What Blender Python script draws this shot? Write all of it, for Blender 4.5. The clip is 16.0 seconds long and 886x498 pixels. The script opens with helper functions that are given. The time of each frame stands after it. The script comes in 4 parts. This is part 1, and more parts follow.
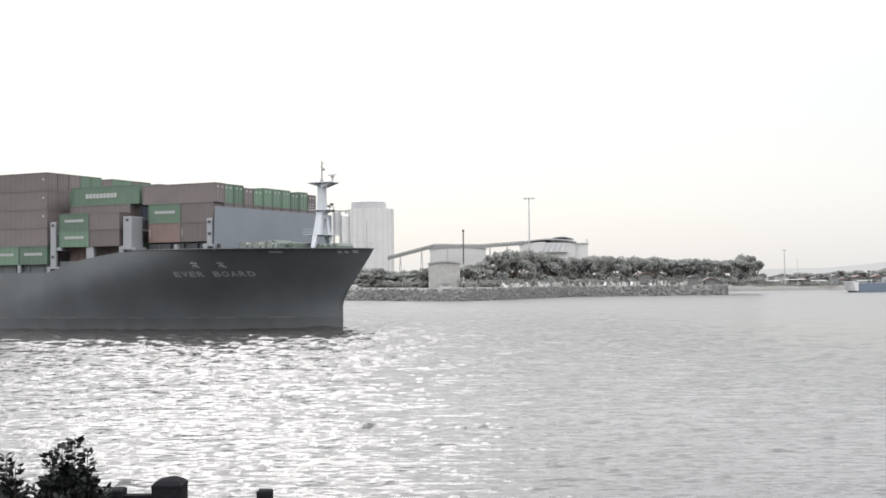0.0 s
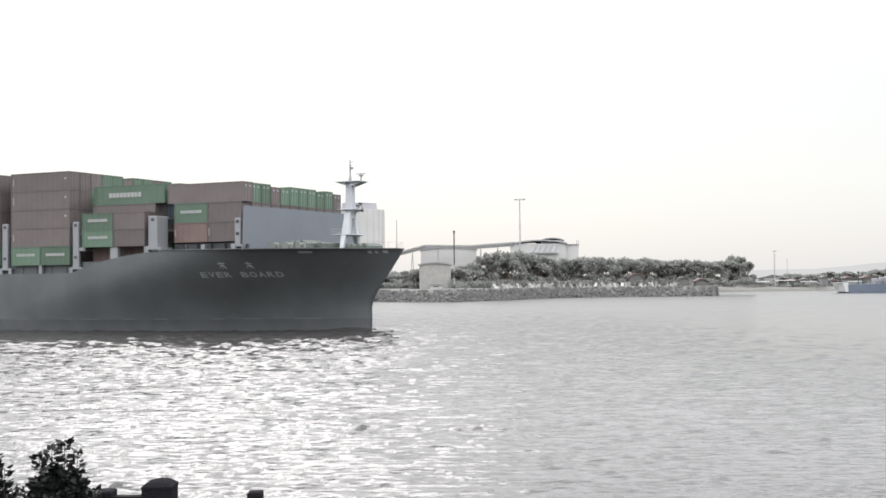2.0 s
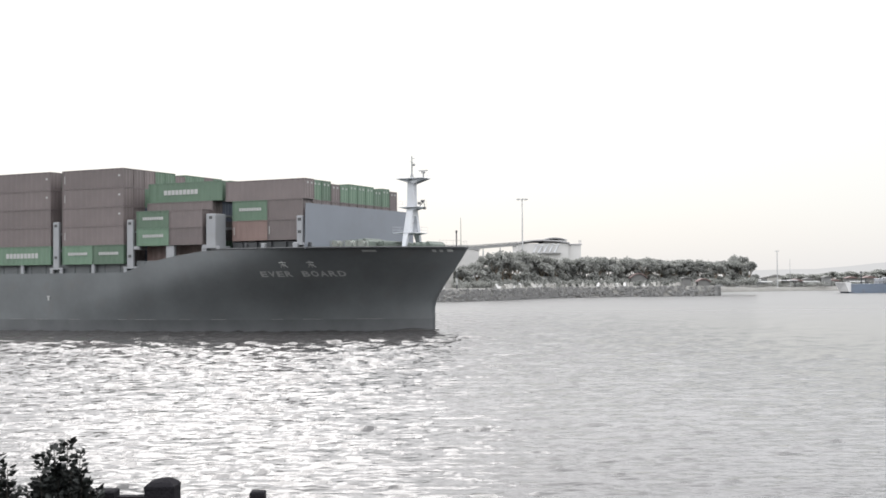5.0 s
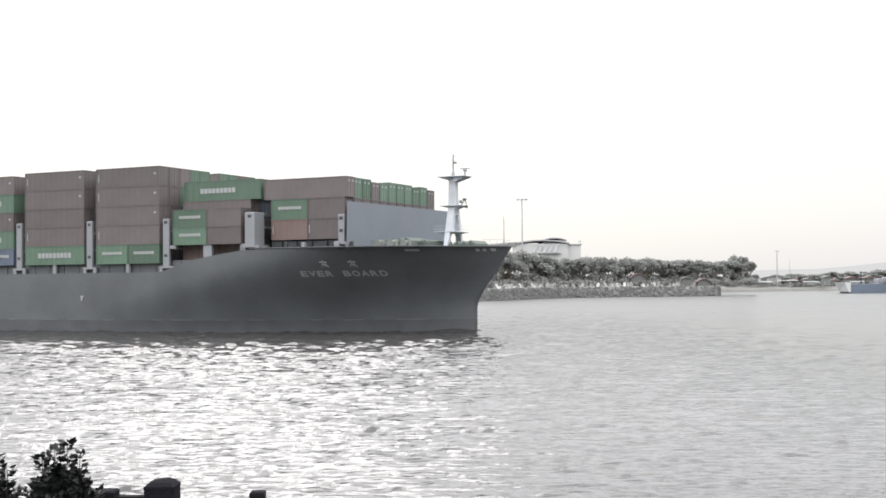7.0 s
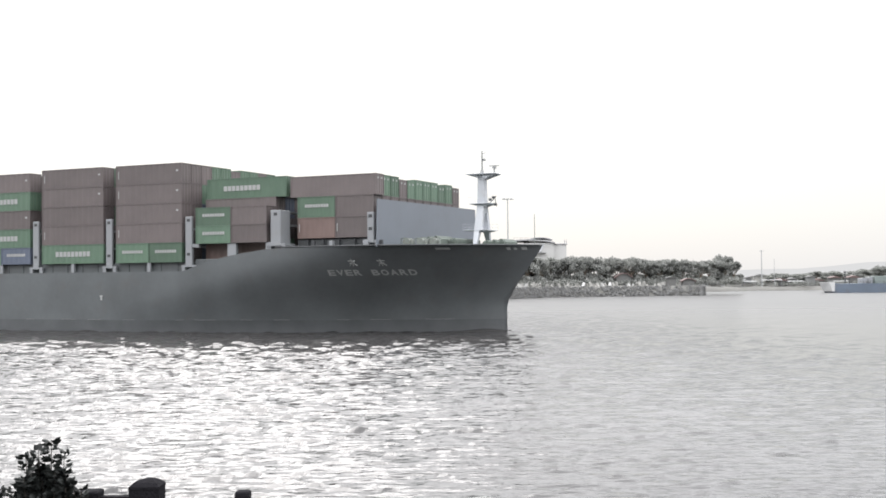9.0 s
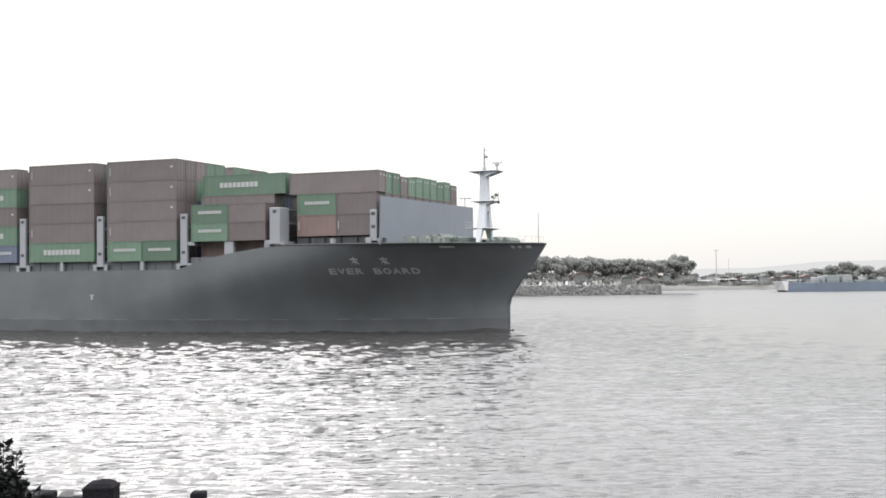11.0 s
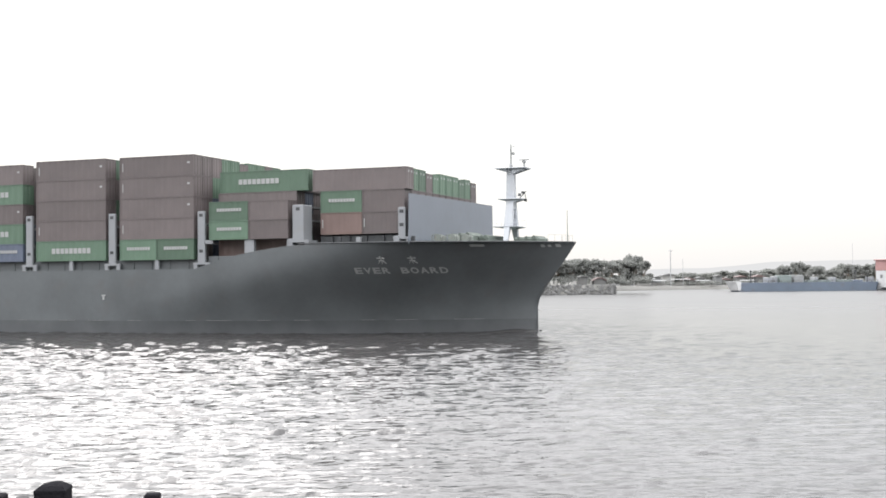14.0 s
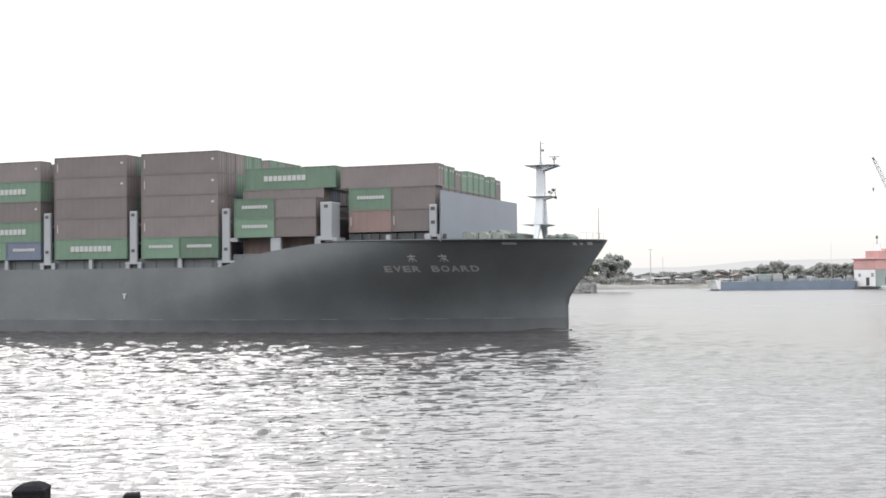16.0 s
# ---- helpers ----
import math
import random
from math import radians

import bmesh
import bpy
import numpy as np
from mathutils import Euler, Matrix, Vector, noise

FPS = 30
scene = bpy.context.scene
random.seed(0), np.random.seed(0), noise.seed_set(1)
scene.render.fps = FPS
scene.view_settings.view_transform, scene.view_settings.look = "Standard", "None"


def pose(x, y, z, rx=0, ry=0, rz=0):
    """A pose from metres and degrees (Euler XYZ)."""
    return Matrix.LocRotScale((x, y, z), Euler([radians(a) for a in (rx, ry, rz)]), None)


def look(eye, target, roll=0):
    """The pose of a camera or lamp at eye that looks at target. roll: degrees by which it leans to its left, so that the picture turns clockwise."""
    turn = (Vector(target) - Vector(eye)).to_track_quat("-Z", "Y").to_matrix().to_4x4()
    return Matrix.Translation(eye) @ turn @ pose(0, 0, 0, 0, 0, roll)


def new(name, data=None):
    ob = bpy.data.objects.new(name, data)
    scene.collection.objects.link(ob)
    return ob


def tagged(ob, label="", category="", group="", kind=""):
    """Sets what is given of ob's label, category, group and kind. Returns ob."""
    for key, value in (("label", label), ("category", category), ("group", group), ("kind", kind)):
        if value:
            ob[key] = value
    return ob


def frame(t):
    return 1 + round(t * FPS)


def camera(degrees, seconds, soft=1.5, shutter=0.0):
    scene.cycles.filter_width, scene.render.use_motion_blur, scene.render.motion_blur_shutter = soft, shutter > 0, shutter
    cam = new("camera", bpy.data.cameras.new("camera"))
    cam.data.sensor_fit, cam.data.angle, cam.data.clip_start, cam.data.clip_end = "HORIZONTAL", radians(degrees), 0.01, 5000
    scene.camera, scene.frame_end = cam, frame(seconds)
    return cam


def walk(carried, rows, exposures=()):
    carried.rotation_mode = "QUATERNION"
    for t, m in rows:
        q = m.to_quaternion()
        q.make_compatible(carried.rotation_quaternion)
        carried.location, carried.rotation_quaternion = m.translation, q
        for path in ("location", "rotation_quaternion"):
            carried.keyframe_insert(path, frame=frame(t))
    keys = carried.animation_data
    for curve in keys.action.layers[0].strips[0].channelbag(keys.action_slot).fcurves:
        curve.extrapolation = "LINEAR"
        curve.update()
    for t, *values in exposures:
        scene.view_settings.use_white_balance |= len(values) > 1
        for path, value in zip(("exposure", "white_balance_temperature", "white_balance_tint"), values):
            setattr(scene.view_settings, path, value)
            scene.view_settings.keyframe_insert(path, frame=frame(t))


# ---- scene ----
# ---------------------------------------------------------------- camera
EYE_Z = 6.82
LEAN = -0.50
# seconds, turn to the right in degrees, tilt up in degrees
TURNS = [
    (0, 0.000, 1.446),
    (0.5, 0.315, 1.450),
    (1, 0.449, 1.471),
    (1.5, 0.462, 1.491),
    (2, 0.446, 1.491),
    (2.5, 0.415, 1.490),
    (3, 0.377, 1.489),
    (3.5, 0.358, 1.490),
    (4, 0.342, 1.488),
    (6.5, 0.324, 1.490),
    (7, 0.336, 1.496),
    (7.5, 0.334, 1.478),
    (8, 0.483, 1.454),
    (8.5, 0.696, 1.457),
    (9, 1.026, 1.466),
    (11.5, 3.574, 1.395),
    (12, 4.002, 1.391),
    (12.5, 4.450, 1.381),
    (13, 4.893, 1.374),
    (13.5, 5.128, 1.389),
    (14, 5.196, 1.395),
    (14.5, 5.182, 1.391),
    (15, 5.247, 1.347),
    (15.5, 5.603, 1.274),
    (16, 6.128, 1.334),
]
cam = camera(40.92, 16.0, soft=1.7)
walk(cam, [(t, pose(0, 0, EYE_Z, 90 + up, 0, -turn) @ pose(0, 0, 0, 0, 0, LEAN)) for t, turn, up in TURNS],
     exposures=[(0, 0.02), (6, 0.08), (11, 0.16), (16, 0.24)])

# ---------------------------------------------------------------- light
SUN_AZ, SUN_EL = -12.0, 42.0       # degrees right of +Y, degrees up
world = bpy.data.worlds.new("hazy_sky")
scene.world = world
world.use_nodes = True
wn, wl = world.node_tree.nodes, world.node_tree.links
sky = wn.new("ShaderNodeTexSky")
sky.sky_type, sky.sun_disc = "NISHITA", False
sky.sun_elevation, sky.sun_rotation = radians(SUN_EL), radians(SUN_AZ)
sky.air_density, sky.dust_density, sky.ozone_density = 1.0, 3.0, 1.0
# thick bright haze: a pale veil, toned to the camera's view and far brighter above it
co = wn.new("ShaderNodeTexCoord")
sep = wn.new("ShaderNodeSeparateXYZ")
rise = wn.new("ShaderNodeValToRGB")
veil = rise.color_ramp
veil.interpolation = "B_SPLINE"
VEIL = 6.0
steps_up = ((0.0, (0.72, 0.72, 0.735)), (0.10, (0.79, 0.79, 0.775)), (0.21, (0.745, 0.75, 0.73)), (0.28, (1.5, 1.5, 1.5)),
            (0.38, (2.6, 2.6, 2.62)), (0.55, (3.4, 3.4, 3.45)), (1.0, (3.8, 3.8, 3.9)))
veil.elements[1].position = 1.0
while len(veil.elements) < len(steps_up):
    veil.elements.new(0.02 * len(veil.elements))
for k in reversed(range(len(steps_up))):
    veil.elements[k].position = steps_up[k][0]
    veil.elements[k].color = (*(v / VEIL for v in steps_up[k][1]), 1)
lift = wn.new("ShaderNodeVectorMath")
lift.operation = "SCALE"
lift.inputs["Scale"].default_value = VEIL
wl.new(rise.outputs[0], lift.inputs[0])
wl.new(co.outputs["Generated"], sep.inputs[0])
wl.new(sep.outputs[2], rise.inputs[0])
dim = wn.new("ShaderNodeMixRGB")
dim.blend_type = "MULTIPLY"
dim.inputs[0].default_value = 1.0
dim.inputs[2].default_value = (0.026, 0.027, 0.0285, 1)
wl.new(sky.outputs[0], dim.inputs[1])
both = wn.new("ShaderNodeMixRGB")
both.blend_type = "ADD"
both.inputs[0].default_value = 1.0
wl.new(lift.outputs[0], both.inputs[1])
wl.new(dim.outputs[0], both.inputs[2])
wl.new(both.outputs[0], wn["Background"].inputs[0])
wn["Background"].inputs[1].default_value = 1.0
sun = new("sun", bpy.data.lights.new("sun", "SUN"))
sun.data.energy, sun.data.angle, sun.data.color = 0.9, radians(26.0), (1.0, 0.97, 0.96)
az, el = radians(SUN_AZ), radians(SUN_EL)
sun.matrix_world = look((0, 0, 60), (-math.sin(az) * math.cos(el), -math.cos(az) * math.cos(el), 60 - math.sin(el)))


# ---------------------------------------------------------------- materials
def material(name, color, rough=0.6, metal=0.0, spread=0.25, size=1.0, stain=0.0, stain_color=(0.1, 0.07, 0.05),
             bump=0.0, bump_size=8.0, per_object=0.0, per_island=0.0, leaf=0.0, spec=0.5):
    """A surface with variation at two scales, in metres of the object's own space."""
    m = bpy.data.materials.new(name)
    m.use_nodes = True
    n, l = m.node_tree.nodes, m.node_tree.links
    b = n["Principled BSDF"]
    b.inputs["Roughness"].default_value, b.inputs["Metallic"].default_value = rough, metal
    b.inputs["Specular IOR Level"].default_value = spec
    co = n.new("ShaderNodeTexCoord")

    def noise_at(scale, detail=4.0):
        t = n.new("ShaderNodeTexNoise")
        t.inputs["Scale"].default_value, t.inputs["Detail"].default_value = scale, detail
        l.new(co.outputs["Object"], t.inputs["Vector"])
        return t.outputs["Fac"]

    def mixed(fac, a, c, kind="MIX"):
        x = n.new("ShaderNodeMixRGB")
        x.blend_type = kind
        for v, s in ((fac, x.inputs[0]), (a, x.inputs[1]), (c, x.inputs[2])):
            if isinstance(v, (int, float)):
                s.default_value = v
            elif isinstance(v, tuple):
                s.default_value = (*v[:3], 1)
            else:
                l.new(v, s)
        return x.outputs[0]

    lo = tuple(c * (1 - spread) for c in color)
    hi = tuple(min(1, c * (1 + spread)) for c in color)
    ramp = n.new("ShaderNodeMapRange")
    ramp.inputs[1].default_value, ramp.inputs[2].default_value = 0.3, 0.7
    l.new(noise_at(1.0 / size), ramp.inputs[0])
    out = mixed(ramp.outputs[0], lo, hi)
    fine = noise_at(9.0 / size)
    out = mixed(0.35, out, mixed(fine, lo, hi))
    if stain:
        r2 = n.new("ShaderNodeMapRange")
        r2.inputs[1].default_value, r2.inputs[2].default_value = 0.55, 0.75
        r2.inputs[4].default_value = stain
        l.new(noise_at(2.3 / size, 8.0), r2.inputs[0])
        out = mixed(r2.outputs[0], out, stain_color)
    if per_object or per_island:
        if per_object:
            rnd, amount = n.new("ShaderNodeObjectInfo").outputs["Random"], per_object
        else:
            rnd, amount = n.new("ShaderNodeNewGeometry").outputs["Random Per Island"], per_island
        r3 = n.new("ShaderNodeMapRange")
        r3.inputs[3].default_value, r3.inputs[4].default_value = 1 - amount, 1 + amount
        l.new(rnd, r3.inputs[0])
        out = mixed(1.0, out, r3.outputs[0], "MULTIPLY")
    l.new(out, b.inputs["Base Color"])
    if bump:
        bp = n.new("ShaderNodeBump")
        bp.inputs["Strength"].default_value, bp.inputs["Distance"].default_value = bump, 0.05
        l.new(noise_at(bump_size), bp.inputs["Height"])
        l.new(bp.outputs[0], b.inputs["Normal"])
    if leaf:
        tr = n.new("ShaderNodeBsdfTranslucent")
        l.new(mixed(1.0, out, (1.1, 1.12, 1.05), "MULTIPLY"), tr.inputs[0])
        ms = n.new("ShaderNodeMixShader")
        ms.inputs[0].default_value = leaf
        l.new(b.outputs[0], ms.inputs[1])
        l.new(tr.outputs[0], ms.inputs[2])
        l.new(ms.outputs[0], n["Material Output"].inputs[0])
    return m


def water_material():
    m = bpy.data.materials.new("harbour_water")
    m.use_nodes = True
    n, l = m.node_tree.nodes, m.node_tree.links
    b = n["Principled BSDF"]
    b.inputs["Base Color"].default_value = (0.035, 0.034, 0.034, 1)
    b.inputs["Roughness"].default_value, b.inputs["IOR"].default_value = 0.10, 1.33
    co = n.new("ShaderNodeTexCoord")
    sp = n.new("ShaderNodeSeparateXYZ")
    l.new(co.outputs["Object"], sp.inputs[0])
    last = None
    for scale, stretch, strength, dist in ((2.6, 0.3, 0.6, 0.06), (7.5, 0.35, 0.5, 0.018)):
        mp = n.new("ShaderNodeMapping")
        mp.inputs["Scale"].default_value = (stretch, 1, 1)
        mp.inputs["Rotation"].default_value = (0, 0, 0.12)
        l.new(co.outputs["Object"], mp.inputs[0])
        t = n.new("ShaderNodeTexNoise")
        t.inputs["Scale"].default_value, t.inputs["Detail"].default_value = scale, 3.0
        l.new(mp.outputs[0], t.inputs["Vector"])
        bp = n.new("ShaderNodeBump")
        bp.inputs["Strength"].default_value, bp.inputs["Distance"].default_value = strength, dist
        # ripple bump fades with depth to fit the camera's view
        bump_fade = n.new("ShaderNodeMapRange")
        for i, v in enumerate((80.0, 260.0, strength, strength * 0.15)):
            bump_fade.inputs[i + 1].default_value = v
        l.new(sp.outputs[1], bump_fade.inputs[0])
        l.new(bump_fade.outputs[0], bp.inputs["Strength"])
        l.new(t.outputs["Fac"], bp.inputs["Height"])
        if last:
            l.new(last, bp.inputs["Normal"])
        last = bp.outputs[0]
    l.new(last, b.inputs["Normal"])
    # unresolved ripples count as roughness, more with distance from the camera
    far = n.new("ShaderNodeMapRange")
    for i, v in enumerate((60.0, 320.0, 0.07, 0.32)):
        far.inputs[i + 1].default_value = v
    l.new(sp.outputs[1], far.inputs[0])
    l.new(far.outputs[0], b.inputs["Roughness"])
    return m


WATER = water_material()
HULL = material("hull_paint", (0.088, 0.095, 0.099), 0.42, spread=0.25, size=6.0, stain=0.35, stain_color=(0.085, 0.077, 0.074), bump=0.15, bump_size=0.6)
BOOT = material("boot_topping", (0.070, 0.074, 0.078), 0.5, spread=0.25, size=4.0, stain=0.5, stain_color=(0.06, 0.066, 0.064))
DECK = material("deck_paint", (0.09, 0.13, 0.11), 0.6, size=3.0, stain=0.4)
MAST_WHITE = material("mast_white_paint", (0.40, 0.415, 0.44), 0.45, spread=0.06, size=3.0, stain=0.2, stain_color=(0.33, 0.30, 0.27))
SHIELD_GREY = material("breakwater_grey_paint", (0.140, 0.154, 0.178), 0.5, spread=0.05, size=4.0, stain=0.25, stain_color=(0.125, 0.13, 0.14))
SHIP_WHITE = material("ship_white_paint", (0.22, 0.228, 0.24), 0.45, spread=0.06, size=3.0, stain=0.25, stain_color=(0.19, 0.18, 0.165))
WINCH = material("winch_paint", (0.17, 0.185, 0.17), 0.6, spread=0.3, size=0.8, stain=0.5, stain_color=(0.15, 0.09, 0.06))
PALE_DASH = material("pale_dash_paint", (0.19, 0.19, 0.19), 0.6, spread=0.3, size=0.7)
LETTER = material("white_lettering", (0.30, 0.305, 0.30), 0.5, spread=0.08, size=1.0)
MAROON = material("container_maroon", (0.106, 0.089, 0.088), 0.5, spread=0.12, size=2.5, stain=0.35, stain_color=(0.115, 0.09, 0.083), per_object=0.12)
GREEN = material("container_green", (0.078, 0.125, 0.088), 0.45, spread=0.12, size=2.5, stain=0.25, stain_color=(0.05, 0.12, 0.06), per_object=0.2)
RUST = material("container_rust_red", (0.142, 0.098, 0.088), 0.5, spread=0.14, size=2.5, stain=0.35, stain_color=(0.12, 0.08, 0.07), per_object=0.1)
BLUE = material("container_blue", (0.08, 0.095, 0.13), 0.45, spread=0.12, size=2.5, stain=0.25, stain_color=(0.06, 0.07, 0.1), per_object=0.2)
GREY = material("container_grey", (0.20, 0.205, 0.205), 0.5, spread=0.12, size=2.5, stain=0.3, per_object=0.2)
DARK = material("dark_steel", (0.035, 0.037, 0.04), 0.5, spread=0.3, size=0.6)
CONCRETE = material("weathered_concrete", (0.30, 0.295, 0.28), 0.85, spread=0.2, size=2.0, stain=0.4, stain_color=(0.16, 0.15, 0.13), bump=0.4, bump_size=6.0)


# ---------------------------------------------------------------- mesh helpers
def mesh_of(name, bm, mats, smooth=False):
    me = bpy.data.meshes.new(name)
    bm.normal_update()
    bm.to_mesh(me)
    bm.free()
    for m in mats if isinstance(mats, (list, tuple)) else [mats]:
        me.materials.append(m)
    if smooth:
        me.shade_smooth()
    return me


def part(name, bm, mats, parent=None, label="", smooth=False):
    ob = new(name, mesh_of(name, bm, mats, smooth))
    if parent:
        ob.parent = parent
    if label:
        tagged(ob, label)
    return ob


def empty(name, m, label, category, group="", kind=""):
    ob = new(name)
    ob.empty_display_size = 0.3
    ob.matrix_basis = m
    return tagged(ob, label, category, group, kind)


def box(bm, x0, x1, y0, y1, z0, z1, bevel=0.0, mat=0):
    """An axis-aligned box added to bm."""
    r = bmesh.ops.create_cube(bm, size=1.0)
    vs = r["verts"]
    for v in vs:
        v.co = Vector(((x0 + x1) / 2 + v.co.x * (x1 - x0), (y0 + y1) / 2 + v.co.y * (y1 - y0), (z0 + z1) / 2 + v.co.z * (z1 - z0)))
    if mat:
        for f in {f for v in vs for f in v.link_faces}:
            f.material_index = mat
    if bevel:
        es = list({e for v in vs for e in v.link_edges})
        bmesh.ops.bevel(bm, geom=es, offset=bevel, segments=1, affect="EDGES", clamp_overlap=True)
    return bm


def tube(bm, a, b, r0, r1=None, n=8):
    """A tapered round bar from a to b."""
    a, b = Vector(a), Vector(b)
    r1 = r0 if r1 is None else r1
    q = (b - a).to_track_quat("Z", "Y")
    rings = []
    for p, r in ((a, r0), (b, r1)):
        rings.append([bm.verts.new(p + q @ Vector((r * math.cos(6.2832 * i / n), r * math.sin(6.2832 * i / n), 0))) for i in range(n)])
    for i in range(n):
        bm.faces.new((rings[0][i], rings[0][(i + 1) % n], rings[1][(i + 1) % n], rings[1][i]))
    bm.faces.new(rings[0][::-1])
    bm.faces.new(rings[1])
    return bm


def sweep(bm, points, r, n=6):
    """One round bar bent through all the points."""
    prev = None
    for i, p in enumerate(points):
        a, b = Vector(points[max(0, i - 1)]), Vector(points[min(len(points) - 1, i + 1)])
        q = (b - a).to_track_quat("Z", "Y")
        cur = [bm.verts.new(Vector(p) + q @ Vector((r * math.cos(6.2832 * k / n), r * math.sin(6.2832 * k / n), 0))) for k in range(n)]
        if prev:
            for k in range(n):
                bm.faces.new((prev[k], prev[(k + 1) % n], cur[(k + 1) % n], cur[k]))
        else:
            bm.faces.new(cur[::-1])
        prev = cur
    bm.faces.new(prev)
    return bm


def prism(bm, low, high, zlow, zhigh):
    """A solid between two outlines with the same number of corners."""
    a = [bm.verts.new((x, y, zlow)) for x, y in low]
    b = [bm.verts.new((x, y, zhigh)) for x, y in high]
    n = len(a)
    for i in range(n):
        bm.faces.new((a[i], a[(i + 1) % n], b[(i + 1) % n], b[i]))
    bm.faces.new(a[::-1])
    bm.faces.new(b)
    return bm


def wedge(bm, outline, y0, y1):
    """A flat plate with that outline in x and z, from y0 to y1."""
    a = [bm.verts.new((x, y0, z)) for x, z in outline]
    b = [bm.verts.new((x, y1, z)) for x, z in outline]
    n = len(a)
    for i in range(n):
        bm.faces.new((a[i], a[(i + 1) % n], b[(i + 1) % n], b[i]))
    bm.faces.new(a[::-1])
    bm.faces.new(b)
    return bm


def rect(cx, cy, hx, hy):
    return [(cx - hx, cy - hy), (cx + hx, cy - hy), (cx + hx, cy + hy), (cx - hx, cy + hy)]


def ring(cx, cy, r, n=16, ry=None):
    return [(cx + r * math.cos(6.28319 * i / n), cy + (ry or r) * math.sin(6.28319 * i / n)) for i in range(n)]


# ---------------------------------------------------------------- water
SEA = -0.6             # water level under the ship's own zero, set to fit the camera's view


def axis(lo, a, b, hi, step, grow=1.25):
    """Coordinates: even steps from a to b, growing ones out to lo and hi."""
    mid = list(np.arange(a, b + step / 2, step))
    up, down, s = [], [], step
    while (up[-1] if up else mid[-1]) < hi:
        s *= grow
        up.append((up[-1] if up else mid[-1]) + s)
    s = step
    while (down[-1] if down else mid[0]) > lo:
        s *= grow
        down.append((down[-1] if down else mid[0]) - s)
    return np.array(down[::-1] + mid + up)


def wave_height(x, y, step, rng):
    """Short wind waves of up to 2 m, running mostly across the view, as a sum of sines."""
    z = np.zeros_like(x)
    for i in range(90):
        length = 0.20 * 1.0262 ** i
        turn = rng.normal(0.06, 0.17)
        k = 2 * math.pi / length
        amp = 0.0062 * length ** 0.2
        if length > 1.1:
            amp = amp * np.interp(y, [38, 115], [0.45, 0.6])
        gust = 0.7 + 0.3 * np.sin(x * 0.11 * (1 + i % 5) + y * 0.13 * (1 + i % 7) + 2.4 * i)
        w = np.sin(k * (x * math.sin(turn) + y * math.cos(turn)) + rng.uniform(0, 6.28) + 0.8 * np.sin(x * 0.31 + i))
        z += amp * gust * np.clip(length / step / 1.3 - 0.6, 0, 1) * (2 * ((w + 1) / 2) ** 2.1 - 0.8)
    left_side = np.interp(x - 0.12 * y, [-20, 42], [1.0, 0.0])    # rougher at left and with distance, to fit the camera's view
    return z * np.maximum(0.2 + 0.8 * left_side, np.interp(y, [38, 80, 160, 260], [0.72, 0.50, 0.36, 0.5])) * (1 + left_side * np.interp(y, [30, 85, 120, 170], [0.7, 1.9, 3.6, 5.5]))


def build_water():
    rng = np.random.default_rng(5)
    xs = axis(-4200, -32, 46, 4200, 0.145, 1.04)
    near = 30 * 1.0031 ** np.arange(900)
    ys = np.concatenate([axis(-150, 29.0, 29.6, 29.6, 0.3, 1.2)[:-1], near, axis(near[-1] + 1.6, near[-1] + 1.6, near[-1] + 3.2, 4600, 1.6, 1.08)])
    ys = np.unique(np.round(ys, 3))
    gx, gy = np.meshgrid(xs, ys)
    fx = np.clip((190 - np.abs(gx - 10)) / 60, 0, 1)
    fy = np.clip((520 - gy) / 120, 0, 1) * np.clip((gy - 12) / 12, 0, 1)
    gz = wave_height(gx, gy, np.clip(gy * 0.0031, 0.09, 9), rng) * fx * fy
    nx, ny = len(xs), len(ys)
    idx = np.arange(nx * ny).reshape(ny, nx)
    quads = np.stack([idx[:-1, :-1], idx[:-1, 1:], idx[1:, 1:], idx[1:, :-1]], -1).reshape(-1, 4)
    me = bpy.data.meshes.new("water")
    me.vertices.add(nx * ny)
    me.vertices.foreach_set("co", np.stack([gx, gy, gz], -1).astype(np.float32).ravel())
    me.loops.add(quads.size)
    me.loops.foreach_set("vertex_index", quads.ravel().astype(np.int32))
    me.polygons.add(len(quads))
    me.polygons.foreach_set("loop_start", np.arange(0, quads.size, 4, dtype=np.int32))
    me.update(calc_edges=True)
    me.shade_smooth()
    me.materials.append(WATER)
    ob = new("water", me)
    ob.location.z = SEA
    return tagged(ob, "rippled grey harbour water glittering against the low sun", "water", kind="structure")


water = build_water()

# ---------------------------------------------------------------- container ship
# Its own space: x forward from the stem at the waterline, y to port, z up from the waterline.
HEADING = 26.108
START = (-15.789, 182.569)
SPEED, GAIN = 3.356, 0.0103


def ship_pose(t):
    d, a = SPEED * t + GAIN * t * t / 2, radians(HEADING)
    return pose(START[0] + d * math.cos(a), START[1] - d * math.sin(a), 0, 0, 0, -HEADING)


SHIP_ROWS = [(0.5 * i, ship_pose(0.5 * i)) for i in range(33)]
movers = []            # things that go with the ship: (object, its pose in the ship's space)


def stem_at(z):
    return float(np.interp(z, [-3, 2.8, 3.9, 5.2, 7.1, 9.5, 11.6, 12.6], [0.45, 0.45, 0.7, 1.45, 2.8, 4.6, 6.0, 6.6]))


def deck_edge(s):
    return float(np.interp(s, [-300, -44, -39, -35, -29.5, -24, 6], [8.35, 8.35, 9.8, 10.6, 11.3, 11.5, 11.5]))


